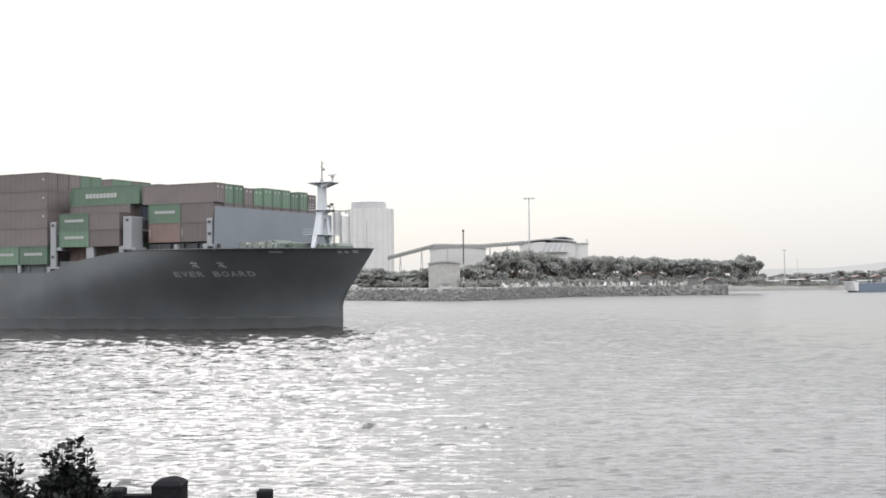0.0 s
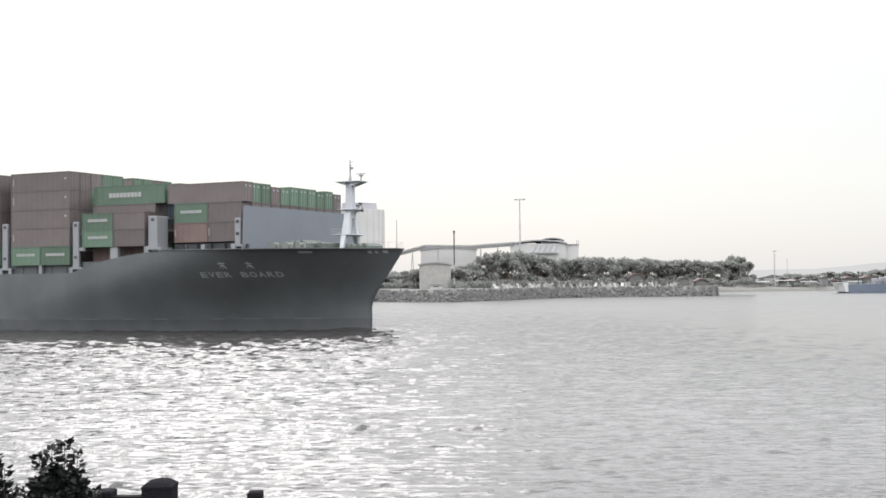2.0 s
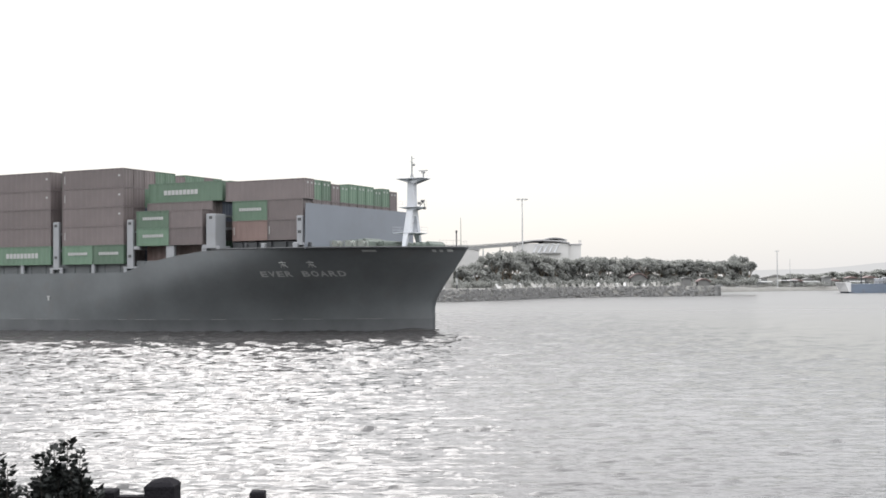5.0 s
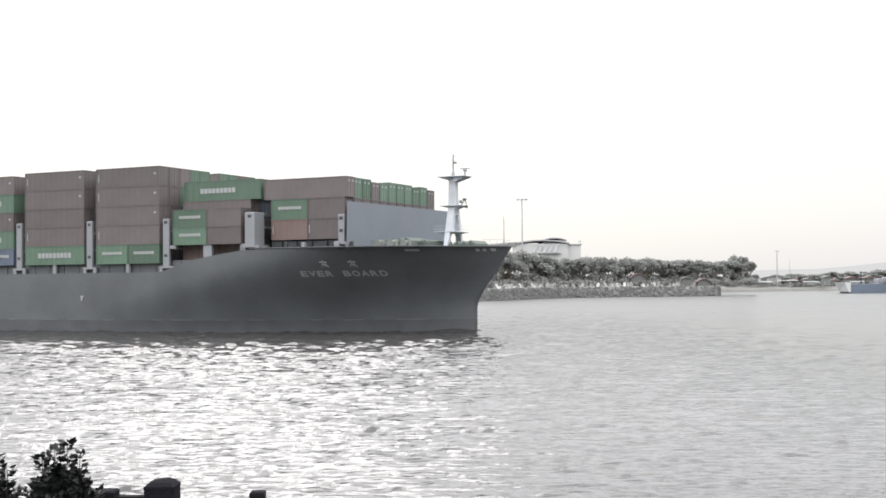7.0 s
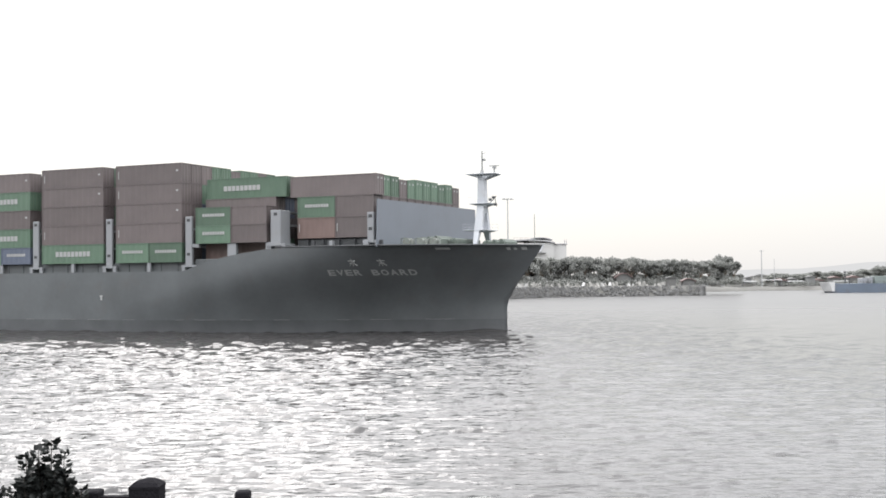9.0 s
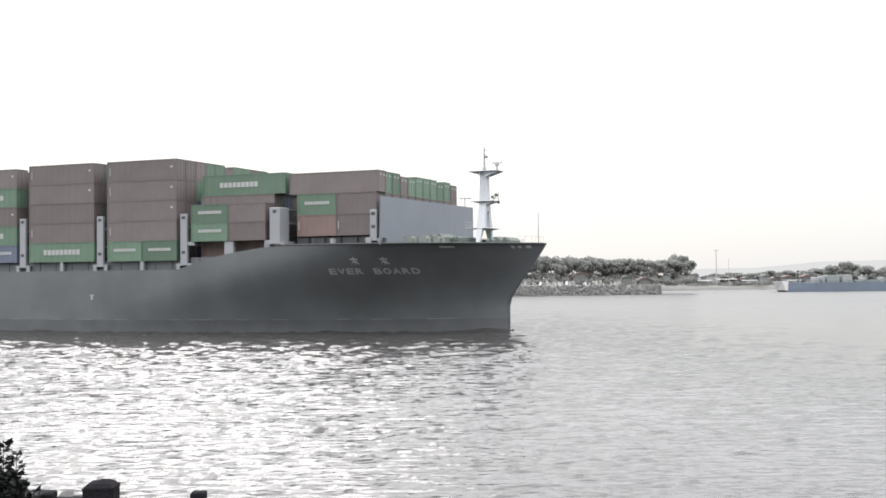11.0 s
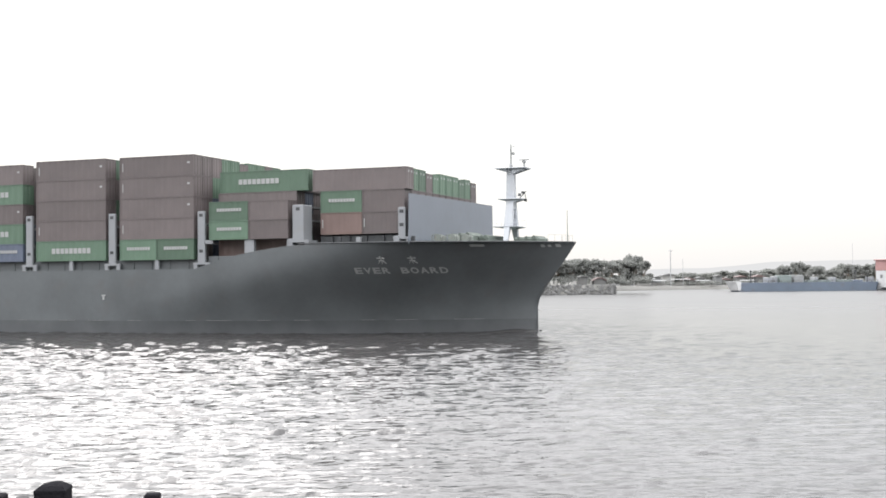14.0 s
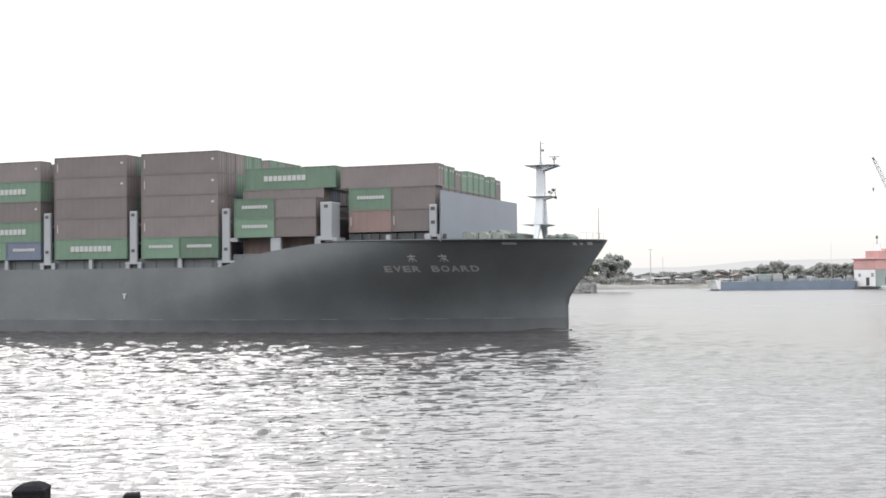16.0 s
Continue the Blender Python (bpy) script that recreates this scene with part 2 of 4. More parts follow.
def half_breadth(s, z):
    d = max(0.0, stem_at(z) - s)
    entrance = 66 - 38 * min(1, max(0, z) / 11.5) ** 1.15
    t = min(1, d / entrance)
    wide = 16.25 * (1 - (1 - t) ** (2.2 + 0.4 * min(1, max(0, z) / 11.5)))
    if s < -170:
        wide *= 1 - 0.45 * ((-170 - s) / 35) ** 2 * (1.3 - min(1, max(0, z) / 11.5))
    return wide


def build_ship():
    ship = empty("container_ship", ship_pose(0), "large dark-green container ship with laden deck, under way", "ship")
    # hull, lofted from stations
    bm = bmesh.new()
    steps = sorted(set([-205, -195, -185, -170, -140, -110, -90, -80, -70] + [round(-62 + 2 * i, 2) for i in range(27)] +
                       [-8 + 0.7 * i for i in range(12)] + [1, 2, 3, 4, 5, 5.6]))
    heights = [-2.4, -0.6, 1.15, 1.8, 2.8, 3.9, 5.2, 6.4, 7.6, 8.8, 10.2, 11.5]
    rows = []
    for frac_s in steps:
        top = deck_edge(frac_s)
        row = []
        for z in heights:
            zz = z if z < 3 else 2.8 + (z - 2.8) * (top - 2.8) / 8.7
            s = min(frac_s, stem_at(zz))
            row.append((s, half_breadth(s, zz), zz))
        rows.append(row)
    rows.append([(stem_at(z), 0.0, z) for z in heights])
    for side in (1, -1):
        grid = [[bm.verts.new((s, side * max(w, 0.02), z)) for s, w, z in row] for row in rows]
        for i in range(len(grid) - 1):
            for j in range(len(heights) - 1):
                q = [grid[i][j], grid[i + 1][j], grid[i + 1][j + 1], grid[i][j + 1]]
                f = bm.faces.new(q if side == -1 else q[::-1])
                f.material_index = 1 if heights[j + 1] <= 1.2 else 0
        ends = grid[0]
        if side == 1:
            first = ends
        else:
            for j in range(len(heights) - 1):
                bm.faces.new((first[j], first[j + 1], ends[j + 1], ends[j]))
    bmesh.ops.remove_doubles(bm, verts=bm.verts, dist=0.045)
    part("hull", bm, [HULL, BOOT], ship, "dark green painted hull with flared bow", smooth=True)
    # deck, a little below the bulwark's top edge
    bm = bmesh.new()
    pairs = []
    for s in steps:
        w = half_breadth(s, deck_edge(s))
        pairs.append((bm.verts.new((s, -w + 0.05, deck_edge(s) - 0.25)), bm.verts.new((s, w - 0.05, deck_edge(s) - 0.25))))
    for a, b in zip(pairs, pairs[1:]):
        bm.faces.new((a[0], b[0], b[1], a[1]))
    part("deck", bm, DECK, ship)
    # bulwark cap round the forecastle
    line = [s for s in steps if s > -29.5]
    for side in (1, -1):
        bm = bmesh.new()
        sweep(bm, [(a, side * half_breadth(a, 11.5), 11.53) for a in line], 0.11)
        part("bulwark_cap", bm, DARK, ship)
    return ship


ship = build_ship()
movers.append((ship, Matrix()))


def corrugated(length, height, mat_main):
    """A freight container: corner posts, rails, corrugated sides and ends. Origin at the bottom middle."""
    bm = bmesh.new()
    hl, hw, post = length / 2, 1.219, 0.14
    for sx in (-1, 1):
        for sy in (-1, 1):
            x0, y0 = sx * hl, sy * hw
            box(bm, min(x0, x0 - sx * post), max(x0, x0 - sx * post), min(y0, y0 - sy * post), max(y0, y0 - sy * post), 0, height)
    for sy in (-1, 1):
        for z0, z1 in ((0.0, 0.16), (height - 0.12, height)):
            y0 = sy * hw
            box(bm, -hl + post, hl - post, min(y0, y0 - sy * 0.1), max(y0, y0 - sy * 0.1), z0, z1)
    for sx in (-1, 1):
        for z0, z1 in ((0.0, 0.16), (height - 0.12, height)):
            x0 = sx * hl
            box(bm, min(x0, x0 - sx * 0.1), max(x0, x0 - sx * 0.1), -hw + post, hw - post, z0, z1)

    def wavy(n, place):
        prev = None
        for i in range(n + 1):
            t, d = i / n, (0.0 if (i // 2) % 2 else 0.045)
            cur = [bm.verts.new(place(t, d, z)) for z in (0.16, height - 0.12)]
            if prev:
                bm.faces.new((prev[0], cur[0], cur[1], prev[1]))
            prev = cur

    n = 2 * int(length / 0.55)
    wavy(n, lambda t, d, z: (-hl + post + t * (length - 2 * post), -hw + 0.02 + d, z))
    wavy(n, lambda t, d, z: (hl - post - t * (length - 2 * post), hw - 0.02 - d, z))
    wavy(12, lambda t, d, z: (hl - 0.02 - d, -hw + post + t * (2 * hw - 2 * post), z))
    wavy(12, lambda t, d, z: (-hl + 0.02 + d, hw - post - t * (2 * hw - 2 * post), z))
    bm.faces.new([bm.verts.new(c) for c in ((-hl + .1, -hw + .1, height - .02), (hl - .1, -hw + .1, height - .02), (hl - .1, hw - .1, height - .02), (-hl + .1, hw - .1, height - .02))])
    bm.faces.new([bm.verts.new(c) for c in ((-hl + .1, hw - .1, .02), (hl - .1, hw - .1, .02), (hl - .1, -hw + .1, .02), (-hl + .1, -hw + .1, .02))])
    return mesh_of("shipping_container", bm, mat_main)


BOX_MESH = {}
PAINT = {"m": (MAROON, "maroon"), "g": (GREEN, "green"), "b": (BLUE, "blue"), "w": (GREY, "grey"), "r": (RUST, "rust-red")}
LENGTH = {20: 6.06, 40: 12.19, 45: 13.72}


def logo_bars(length):
    """A row of plain white blocks in place of a company's name."""
    bm = bmesh.new()
    n = 9
    wide = length / n
    for i in range(n):
        box(bm, -length / 2 + i * wide + wide * 0.08, -length / 2 + (i + 1) * wide - wide * 0.10, -0.012, 0.012, -wide * 0.5, wide * 0.5)
    return mesh_of("logo_strip", bm, LETTER)


rng_marks = random.Random(4)
PLATE = []
for wide_p, high_p in ((0.13, 1.15), (0.4, 0.28)):
    bm_p = bmesh.new()
    box(bm_p, -wide_p / 2, wide_p / 2, -0.012, 0.012, -high_p / 2, high_p / 2)
    PLATE.append(mesh_of("data_plate", bm_p, LETTER))
LOGO = {20: logo_bars(3.9), 40: logo_bars(6.9), 45: logo_bars(6.4)}


def container(feet, high, paint, s_mid, w_mid, z, logo=False):
    key = (feet, high, paint)
    if key not in BOX_MESH:
        BOX_MESH[key] = corrugated(LENGTH[feet], high, PAINT[paint][0])
    size = {20: "twenty-foot", 40: "forty-foot", 45: "forty-five-foot"}[feet]
    ob = new("shipping_container", BOX_MESH[key])
    tall = "high " if high > 2.7 else ""
    tagged(ob, f"{tall}{size} {PAINT[paint][1]} corrugated steel container stacked aboard ship",
           "container", "containers on the ship's deck")
    movers.append((ob, pose(s_mid, -w_mid, z)))
    if w_mid > 14 and feet == 40 and not logo:
        for k, (dx, dz, hh) in enumerate(((0.55, 0.5, 0.62), (LENGTH[feet] - 0.8, 0.62, 0.22))):
            if rng_marks.random() < 0.75:
                mk = new("data_plate", PLATE[k])
                mk.parent = ob
                mk.location = (-LENGTH[feet] / 2 + dx, -1.232, high * dz)
    if s_mid > -26 and feet == 20 and 12 < w_mid < 14 and z < 14:
        mk = new("data_plate", PLATE[0])
        mk.parent = ob
        mk.location = (-LENGTH[feet] / 2 + 0.3, -1.232, high * 0.5)
    if s_mid > -27 and z > 17:
        for dy in (-0.55, 0.5):
            mk = new("data_plate", PLATE[1])
            mk.parent = ob
            mk.matrix_basis = pose(LENGTH[feet] / 2 + 0.012, dy, high * 0.8, 0, 0, 90)
    if logo:
        lg = new("logo_strip", LOGO[feet])
        lg.parent = ob
        lg.location = (-0.75 if feet == 45 else 0.1, -1.235, high * (0.56 if feet == 20 else 0.5))
    return ob


def stack(s0, rows_w, base, tiers, outer, rng, feet=40):
    """A bay of containers. tiers: heights; outer: for the starboard row a list of pieces for each tier."""
    for r, w in enumerate(rows_w):
        z = base
        for k, high in enumerate(tiers):
            last = k == len(tiers) - 1
            if r == 0 and k < len(outer) and outer[k] is not None:
                if not outer[k]:
                    break
                for ft, off, paint, logo, hh in outer[k]:
                    container(ft, hh, paint, s0 + off + LENGTH[ft] / 2, w, z, logo)
                    high = hh
            else:
                if last and r > 0:
                    high = 2.59 if rng.random() < 0.35 else 2.9
                paint = rng.choice("mmmggg") if k >= len(tiers) - 2 else rng.choice("mmmmgbw")
                container(feet, high, paint, s0 + LENGTH[feet] / 2, w, z)
            z += high + 0.02


def load_ship():
    rng = random.Random(11)
    full = [14.95 - 2.49 * i for i in range(13)]
    narrow = [12.7 - 2.6 * i for i in range(11)]
    H, L = 2.9, 2.59
    m40 = [(40, 0, "m", False, H)]
    five = [H, H, H, H, H]
    stack(-100.2, full, 9.75, five, [m40, m40, m40, m40, m40], rng)
    stack(-85.55, full, 9.75, [L, H, H, H, H],
          [[(20, 0, "g", True, L), (20, 6.13, "b", True, L)], [(40, 0, "g", True, H)], m40, [(40, 0, "g", True, H)], m40], rng)
    stack(-70.92, full, 9.72, five, [[(40, 0, "g", True, H)], m40, m40, m40, m40], rng)
    stack(-56.33, full, 9.68, five, [[(20, 0, "g", True, H), (20, 6.13, "g", True, H)], m40, m40, m40, m40], rng)
    # the bay behind the second lashing bridge: outer row one tier lower
    stack(-41.65, full[:1], 12.3, [L, L], [[(20, 0, "g", True, L), (20, 6.13, "m", False, L)],
                                           [(20, 0, "g", True, L), (20, 6.13, "m", False, L)]], rng)
    for r, w in enumerate(full[1:]):
        z = 10.1
        for k in range(4):
            if k == 3:
                container(45 if r == 0 else 40, H, "g" if r in (0, 4, 5) else "m", -41.4 + (6.86 if r == 0 else 6.1), w, z, r == 0)
            else:
                container(40, H, "r" if r == 0 and k == 0 else rng.choice("mmgb"), -41.65 + 6.1, w, z)
            z += H + 0.02
    # the foremost bay, behind the white breakwater
    for r, w in enumerate(narrow):
        z = 12.75
        for k in range(3):
            high = L if k == 2 and r in (3, 4, 8, 10) else H
            if r == 0 and k < 2:
                container(20, high, "r" if k == 0 else "g", -25.7 + 3.03, w, z, k == 1)
                container(20, high, "m", -25.7 + 6.13 + 3.03, w, z)
            elif r == 0:
                container(45, H, "m", -20.0, w, z)
            else:
                container(40, high, "m" if r in (3, 10) else "g" if k == 2 else "m", -25.7 + 6.1, w, z)
            z += (H if k == 2 and r == 0 else high) + 0.02


load_ship()


def ship_fittings():
    # lashing bridges: white towers at both sides with cross beams
    for s0, s1, z0, z1 in ((-72.9, -71.75, 8.4, 16.4), (-58.35, -57.2, 8.4, 16.35), (-43.6, -42.45, 8.4, 16.3), (-28.85, -27.2, 11.2, 16.75), (-14.0, -13.0, 11.4, 16.1)):
        wide = 16.05 if s0 < -20 else 14.9
        for side in (1, -1):
            deep = 2.6 if -30 < s0 < -20 else 0.5
            y0, y1 = sorted((side * wide, side * (wide - deep)))
            bm = bmesh.new()
            box(bm, s0, s1, y0, y1, z0 + 0.5, z1, 0.06)
            for f0, f1 in ((s0 - 0.7, s0 - 0.1), (s1 + 0.1, s1 + 0.7)):
                box(bm, f0, f1, y0 + 0.05, y1 - 0.05, z0 - 0.1, z0 + 0.75, 0.05)
            box(bm, s0 - 0.75, s1 + 0.75, y0 + 0.03, y1 - 0.03, z0 + 0.55, z0 + 0.85)
            tower = part("lashing_tower", bm, SHIP_WHITE, ship, "white steel lashing bridge tower")
            for z in ((z1 - 0.75,) if deep > 1 else (z0 + 2.2, z1 - 0.75)):
                bm = bmesh.new()
                yo = side * wide
                box(bm, (s0 + s1) / 2 - 0.28, (s0 + s1) / 2 + 0.28, yo - 0.04, yo + 0.04, z, z + 0.42, 0.02)
                part("opening", bm, DARK, tower)
        for z in (z0 + 3.4, z0 + 6.0 - 0.8 * (s0 > -30)) if s0 < -20 else ():
            bm = bmesh.new()
            box(bm, s0 + 0.15, s1 - 0.15, -wide + deep, wide - deep, z, z + 0.25)
            part("crossbeam", bm, SHIP_WHITE, ship)
    # pedestals under the containers' middles
    for s in (-94.1, -79.5, -64.85, -50.25):
        bm = bmesh.new()
        box(bm, s - 0.3, s + 0.3, -16.1, -15.6, 8.05, 9.72, 0.05)
        part("pedestal", bm, SHIP_WHITE, ship)
    for s, w, z0, z1, h in ((-35.5, 15.9, 10.4, 12.28, 0.75), (-41.8, 15.9, 11.75, 12.28, 0.6), (-29.3, 15.9, 11.0, 12.28, 0.45), (-19.7, 14.9, 11.4, 12.3, 0.3), (-14.2, 14.9, 11.4, 12.35, 0.4)):
        bm = bmesh.new()
        box(bm, s - h, s + h, -w - 0.1, -w + 0.5, z0, z1, 0.06)
        part("pedestal", bm, SHIP_WHITE, ship)
    # dark coaming that carries the inner rows
    for s0, s1, z1 in ((-101.0, -43.8, 9.70), (-42.3, -29.0, 10.08)):
        bm = bmesh.new()
        box(bm, s0, s1, -15.4, 15.4, 7.9, z1, 0.08)
        for k in range(int((s1 - s0) / 3)):
            box(bm, s0 + 1.5 + 3 * k, s0 + 1.62 + 3 * k, -15.5, -15.4, 8.0, z1 - 0.1)
        part("hatch_coaming", bm, HULL, ship, "dark painted hatch coaming")
    # white breakwater across the foredeck
    bm = bmesh.new()
    prism(bm, [(-12.5, -15.2), (-12.3, -15.4), (-11.45, 16.3), (-11.85, 16.3)], [(-12.5, -14.9), (-12.3, -15.1), (-11.45, 16.2), (-11.85, 16.2)], 11.3, 17.85)
    part("breakwater", bm, SHIELD_GREY, ship, "tall pale grey steel breakwater plate")
    # hatch coaming under the foremost bay
    bm = bmesh.new()
    box(bm, -25.9, -13.4, -13.6, 13.6, 11.2, 12.6, 0.08)
    for s in (-24, -21.5, -19, -16.5, -14.5):
        box(bm, s - 0.08, s + 0.08, -14.0, -13.6, 11.2, 12.5)
    part("hatch_cover", bm, DARK, ship, "dark steel hatch cover and coaming")
    # foremast
    mast = part("foremast", mast_tower(), MAST_WHITE, ship, "white foremast with platforms")
    for side in (-1, 1):
        bm = bmesh.new()
        prism(bm, rect(-3.3, side * 1.36, 0.58, 0.36), rect(-3.25, side * 0.42, 0.52, 0.34), 13.7, 17.45)
        prism(bm, rect(-3.3, side * 2.75, 0.26, 0.2), rect(-3.3, side * 1.6, 0.42, 0.42), 11.2, 13.8)
        part("leg", bm, MAST_WHITE, mast)
    for z, x0, x1, half, drop in ((13.75, -5.4, -1.75, 2.1, 0.25), (17.6, -4.9, -1.45, 1.2, 0.45), (21.85, -5.3, -0.75, 1.3, 0.75)):
        bm = bmesh.new()
        box(bm, x0, x1, -half, half, z, z + 0.1, 0.03)
        for y in (-half * 0.6, half * 0.6):
            wedge(bm, [(-2.85, z - drop), (x1 + 0.15, z - 0.04), (x1 + 0.15, z), (-2.85, z)], y - 0.05, y + 0.05)
            wedge(bm, [(-3.65, z - drop * 0.7), (-3.65, z), (x0 + 0.15, z), (x0 + 0.15, z - 0.04)], y - 0.05, y + 0.05)
        part("platform", bm, MAST_WHITE, mast)
        bm = bmesh.new()
        pts = [(x0, -half), (x1, -half), (x1, half), (x0, half)]
        for k in (0.5, 0.95):
            sweep(bm, [(*p, z + k) for p in pts + pts[:1]], 0.009, 4)
        for a, b in zip(pts, pts[1:] + pts[:1]):
            for t in (0.0, 0.5):
                x, y = a[0] + (b[0] - a[0]) * t, a[1] + (b[1] - a[1]) * t
                tube(bm, (x, y, z), (x, y, z + 0.95), 0.011, n=4)
        part("guard_rail", bm, MAST_WHITE, mast)
    bm = bmesh.new()
    tube(bm, (-3.25, 0, 21.9), (-3.25, 0, 22.6), 0.34, 0.16, 10)
    tube(bm, (-3.25, 0, 22.5), (-3.25, 0, 25.3), 0.13, 0.08)
    box(bm, -3.1, -2.75, -0.18, 0.18, 23.8, 24.15, 0.04)
    tube(bm, (-3.25, 0, 24.9), (-2.7, 0, 24.95), 0.04)
    tube(bm, (-3.25, -0.6, 24.4), (-3.25, 0.6, 24.4), 0.03)
    part("topmast", bm, GREY, mast)
    bm = bmesh.new()
    tube(bm, (-1.35, 0, 21.9), (-1.35, 0, 22.7), 0.12)
    box(bm, -1.6, -1.1, -0.25, 0.25, 22.65, 22.95, 0.05)
    box(bm, -2.1, -0.6, -0.1, 0.1, 22.98, 23.12, 0.03)
    part("radar", bm, GREY, mast, "grey rotating radar scanner")
    bm = bmesh.new()
    for dx, dz in ((-2.05, 0.25), (-1.55, 0.55), (-1.2, -0.5)):
        box(bm, dx - 0.18, dx + 0.18, -0.22, 0.22, 17.8 + dz, 18.15 + dz, 0.05)
    tube(bm, (-2.1, 0, 17.7), (-1.1, 0, 18.7), 0.06)
    tube(bm, (-1.1, 0, 17.2), (-1.3, 0, 18.5), 0.05)
    part("mast_light", bm, DARK, mast, "dark lamp cluster")
    # forecastle gear under pale green covers, winches, fairleads, staff
    canvas = material("canvas_green", (0.095, 0.112, 0.098), 0.8, size=1.0)
    for s0, s1, y0, y1, z1 in ((-9.8, -6.2, -8, -3, 12.7), (-2.0, 1.6, -3.2, 1.5, 12.25), (-6.6, -4.9, -5.5, 3, 12.4), (-10.8, -7, 2, 8, 12.5)):
        bm = bmesh.new()
        box(bm, s0, s1, y0, y1, 11.25, z1, 0.25)
        for k in range(3):
            x = s0 + (s1 - s0) * (0.2 + 0.3 * k)
            tube(bm, (x, y0 - 0.1, z1 - 0.1), (x, y1 + 0.1, z1 - 0.1), 0.16 + 0.07 * k, n=8)
        part("winch_cover", bm, canvas, ship, "grey-green canvas winch cover")
    for s, y in ((-9.9, -10.7), (-8.3, -9.7), (-6.8, -8.6)):
        bm = bmesh.new()
        tube(bm, (s, y - 0.5, 12.05), (s, y + 0.5, 12.05), 0.42, n=12)
        for yy in (y - 0.55, y + 0.55):
            tube(bm, (s, yy - 0.06, 12.05), (s, yy + 0.06, 12.05), 0.56, n=14)
        box(bm, s - 0.7, s + 0.7, y - 0.7, y + 0.7, 11.25, 11.6, 0.05)
        box(bm, s + 0.45, s + 0.85, y - 0.35, y + 0.3, 11.5, 12.35, 0.05)
        tube(bm, (s - 0.8, y - 0.5, 11.3), (s - 0.8, y - 0.5, 12.5), 0.07, n=6)
        tube(bm, (s - 0.8, y - 0.5, 12.45), (s - 0.2, y - 0.5, 12.6), 0.06, n=6)
        part("winch", bm, [WINCH], ship, "weathered grey green mooring winch")
    for s in (-12.0, -22.0):
        bm = bmesh.new()
        box(bm, s - 0.22, s + 0.22, -half_breadth(s, 11.4) + 0.3, -half_breadth(s, 11.4) + 0.7, 11.3, 12.3, 0.05)
        part("bollard", bm, DARK, ship)
    bm = bmesh.new()
    tube(bm, (4.7, 0, 11.3), (4.7, 0, 15.9), 0.07, 0.04, 6)
    part("jackstaff", bm, WINCH, ship)
    for side in (1, -1):
        bm = bmesh.new()
        for s in (3.0, 3.7, 4.4, 5.1):
            tube(bm, (s, side * half_breadth(s, 11.5) * 0.9, 11.4), (s, side * half_breadth(s, 11.5) * 0.9, 12.5), 0.014, n=4)
        tube(bm, (3.0, side * half_breadth(3, 11.5) * 0.9, 12.5), (5.1, side * half_breadth(5.1, 11.5) * 0.9, 12.5), 0.014, n=4)
        part("bow_rail", bm, WINCH, ship)


def mast_tower():
    bm = bmesh.new()
    prism(bm, rect(-3.25, 0, 0.50, 0.62), rect(-3.25, 0, 0.54, 0.58), 16.3, 17.5)
    prism(bm, rect(-3.25, 0, 0.6, 0.55), rect(-3.25, 0, 0.5, 0.48), 17.5, 21.7)
    return bm


ship_fittings()


def on_hull(s, z, out=0.05):
    return Vector((s, -half_breadth(s, z) - out, z))


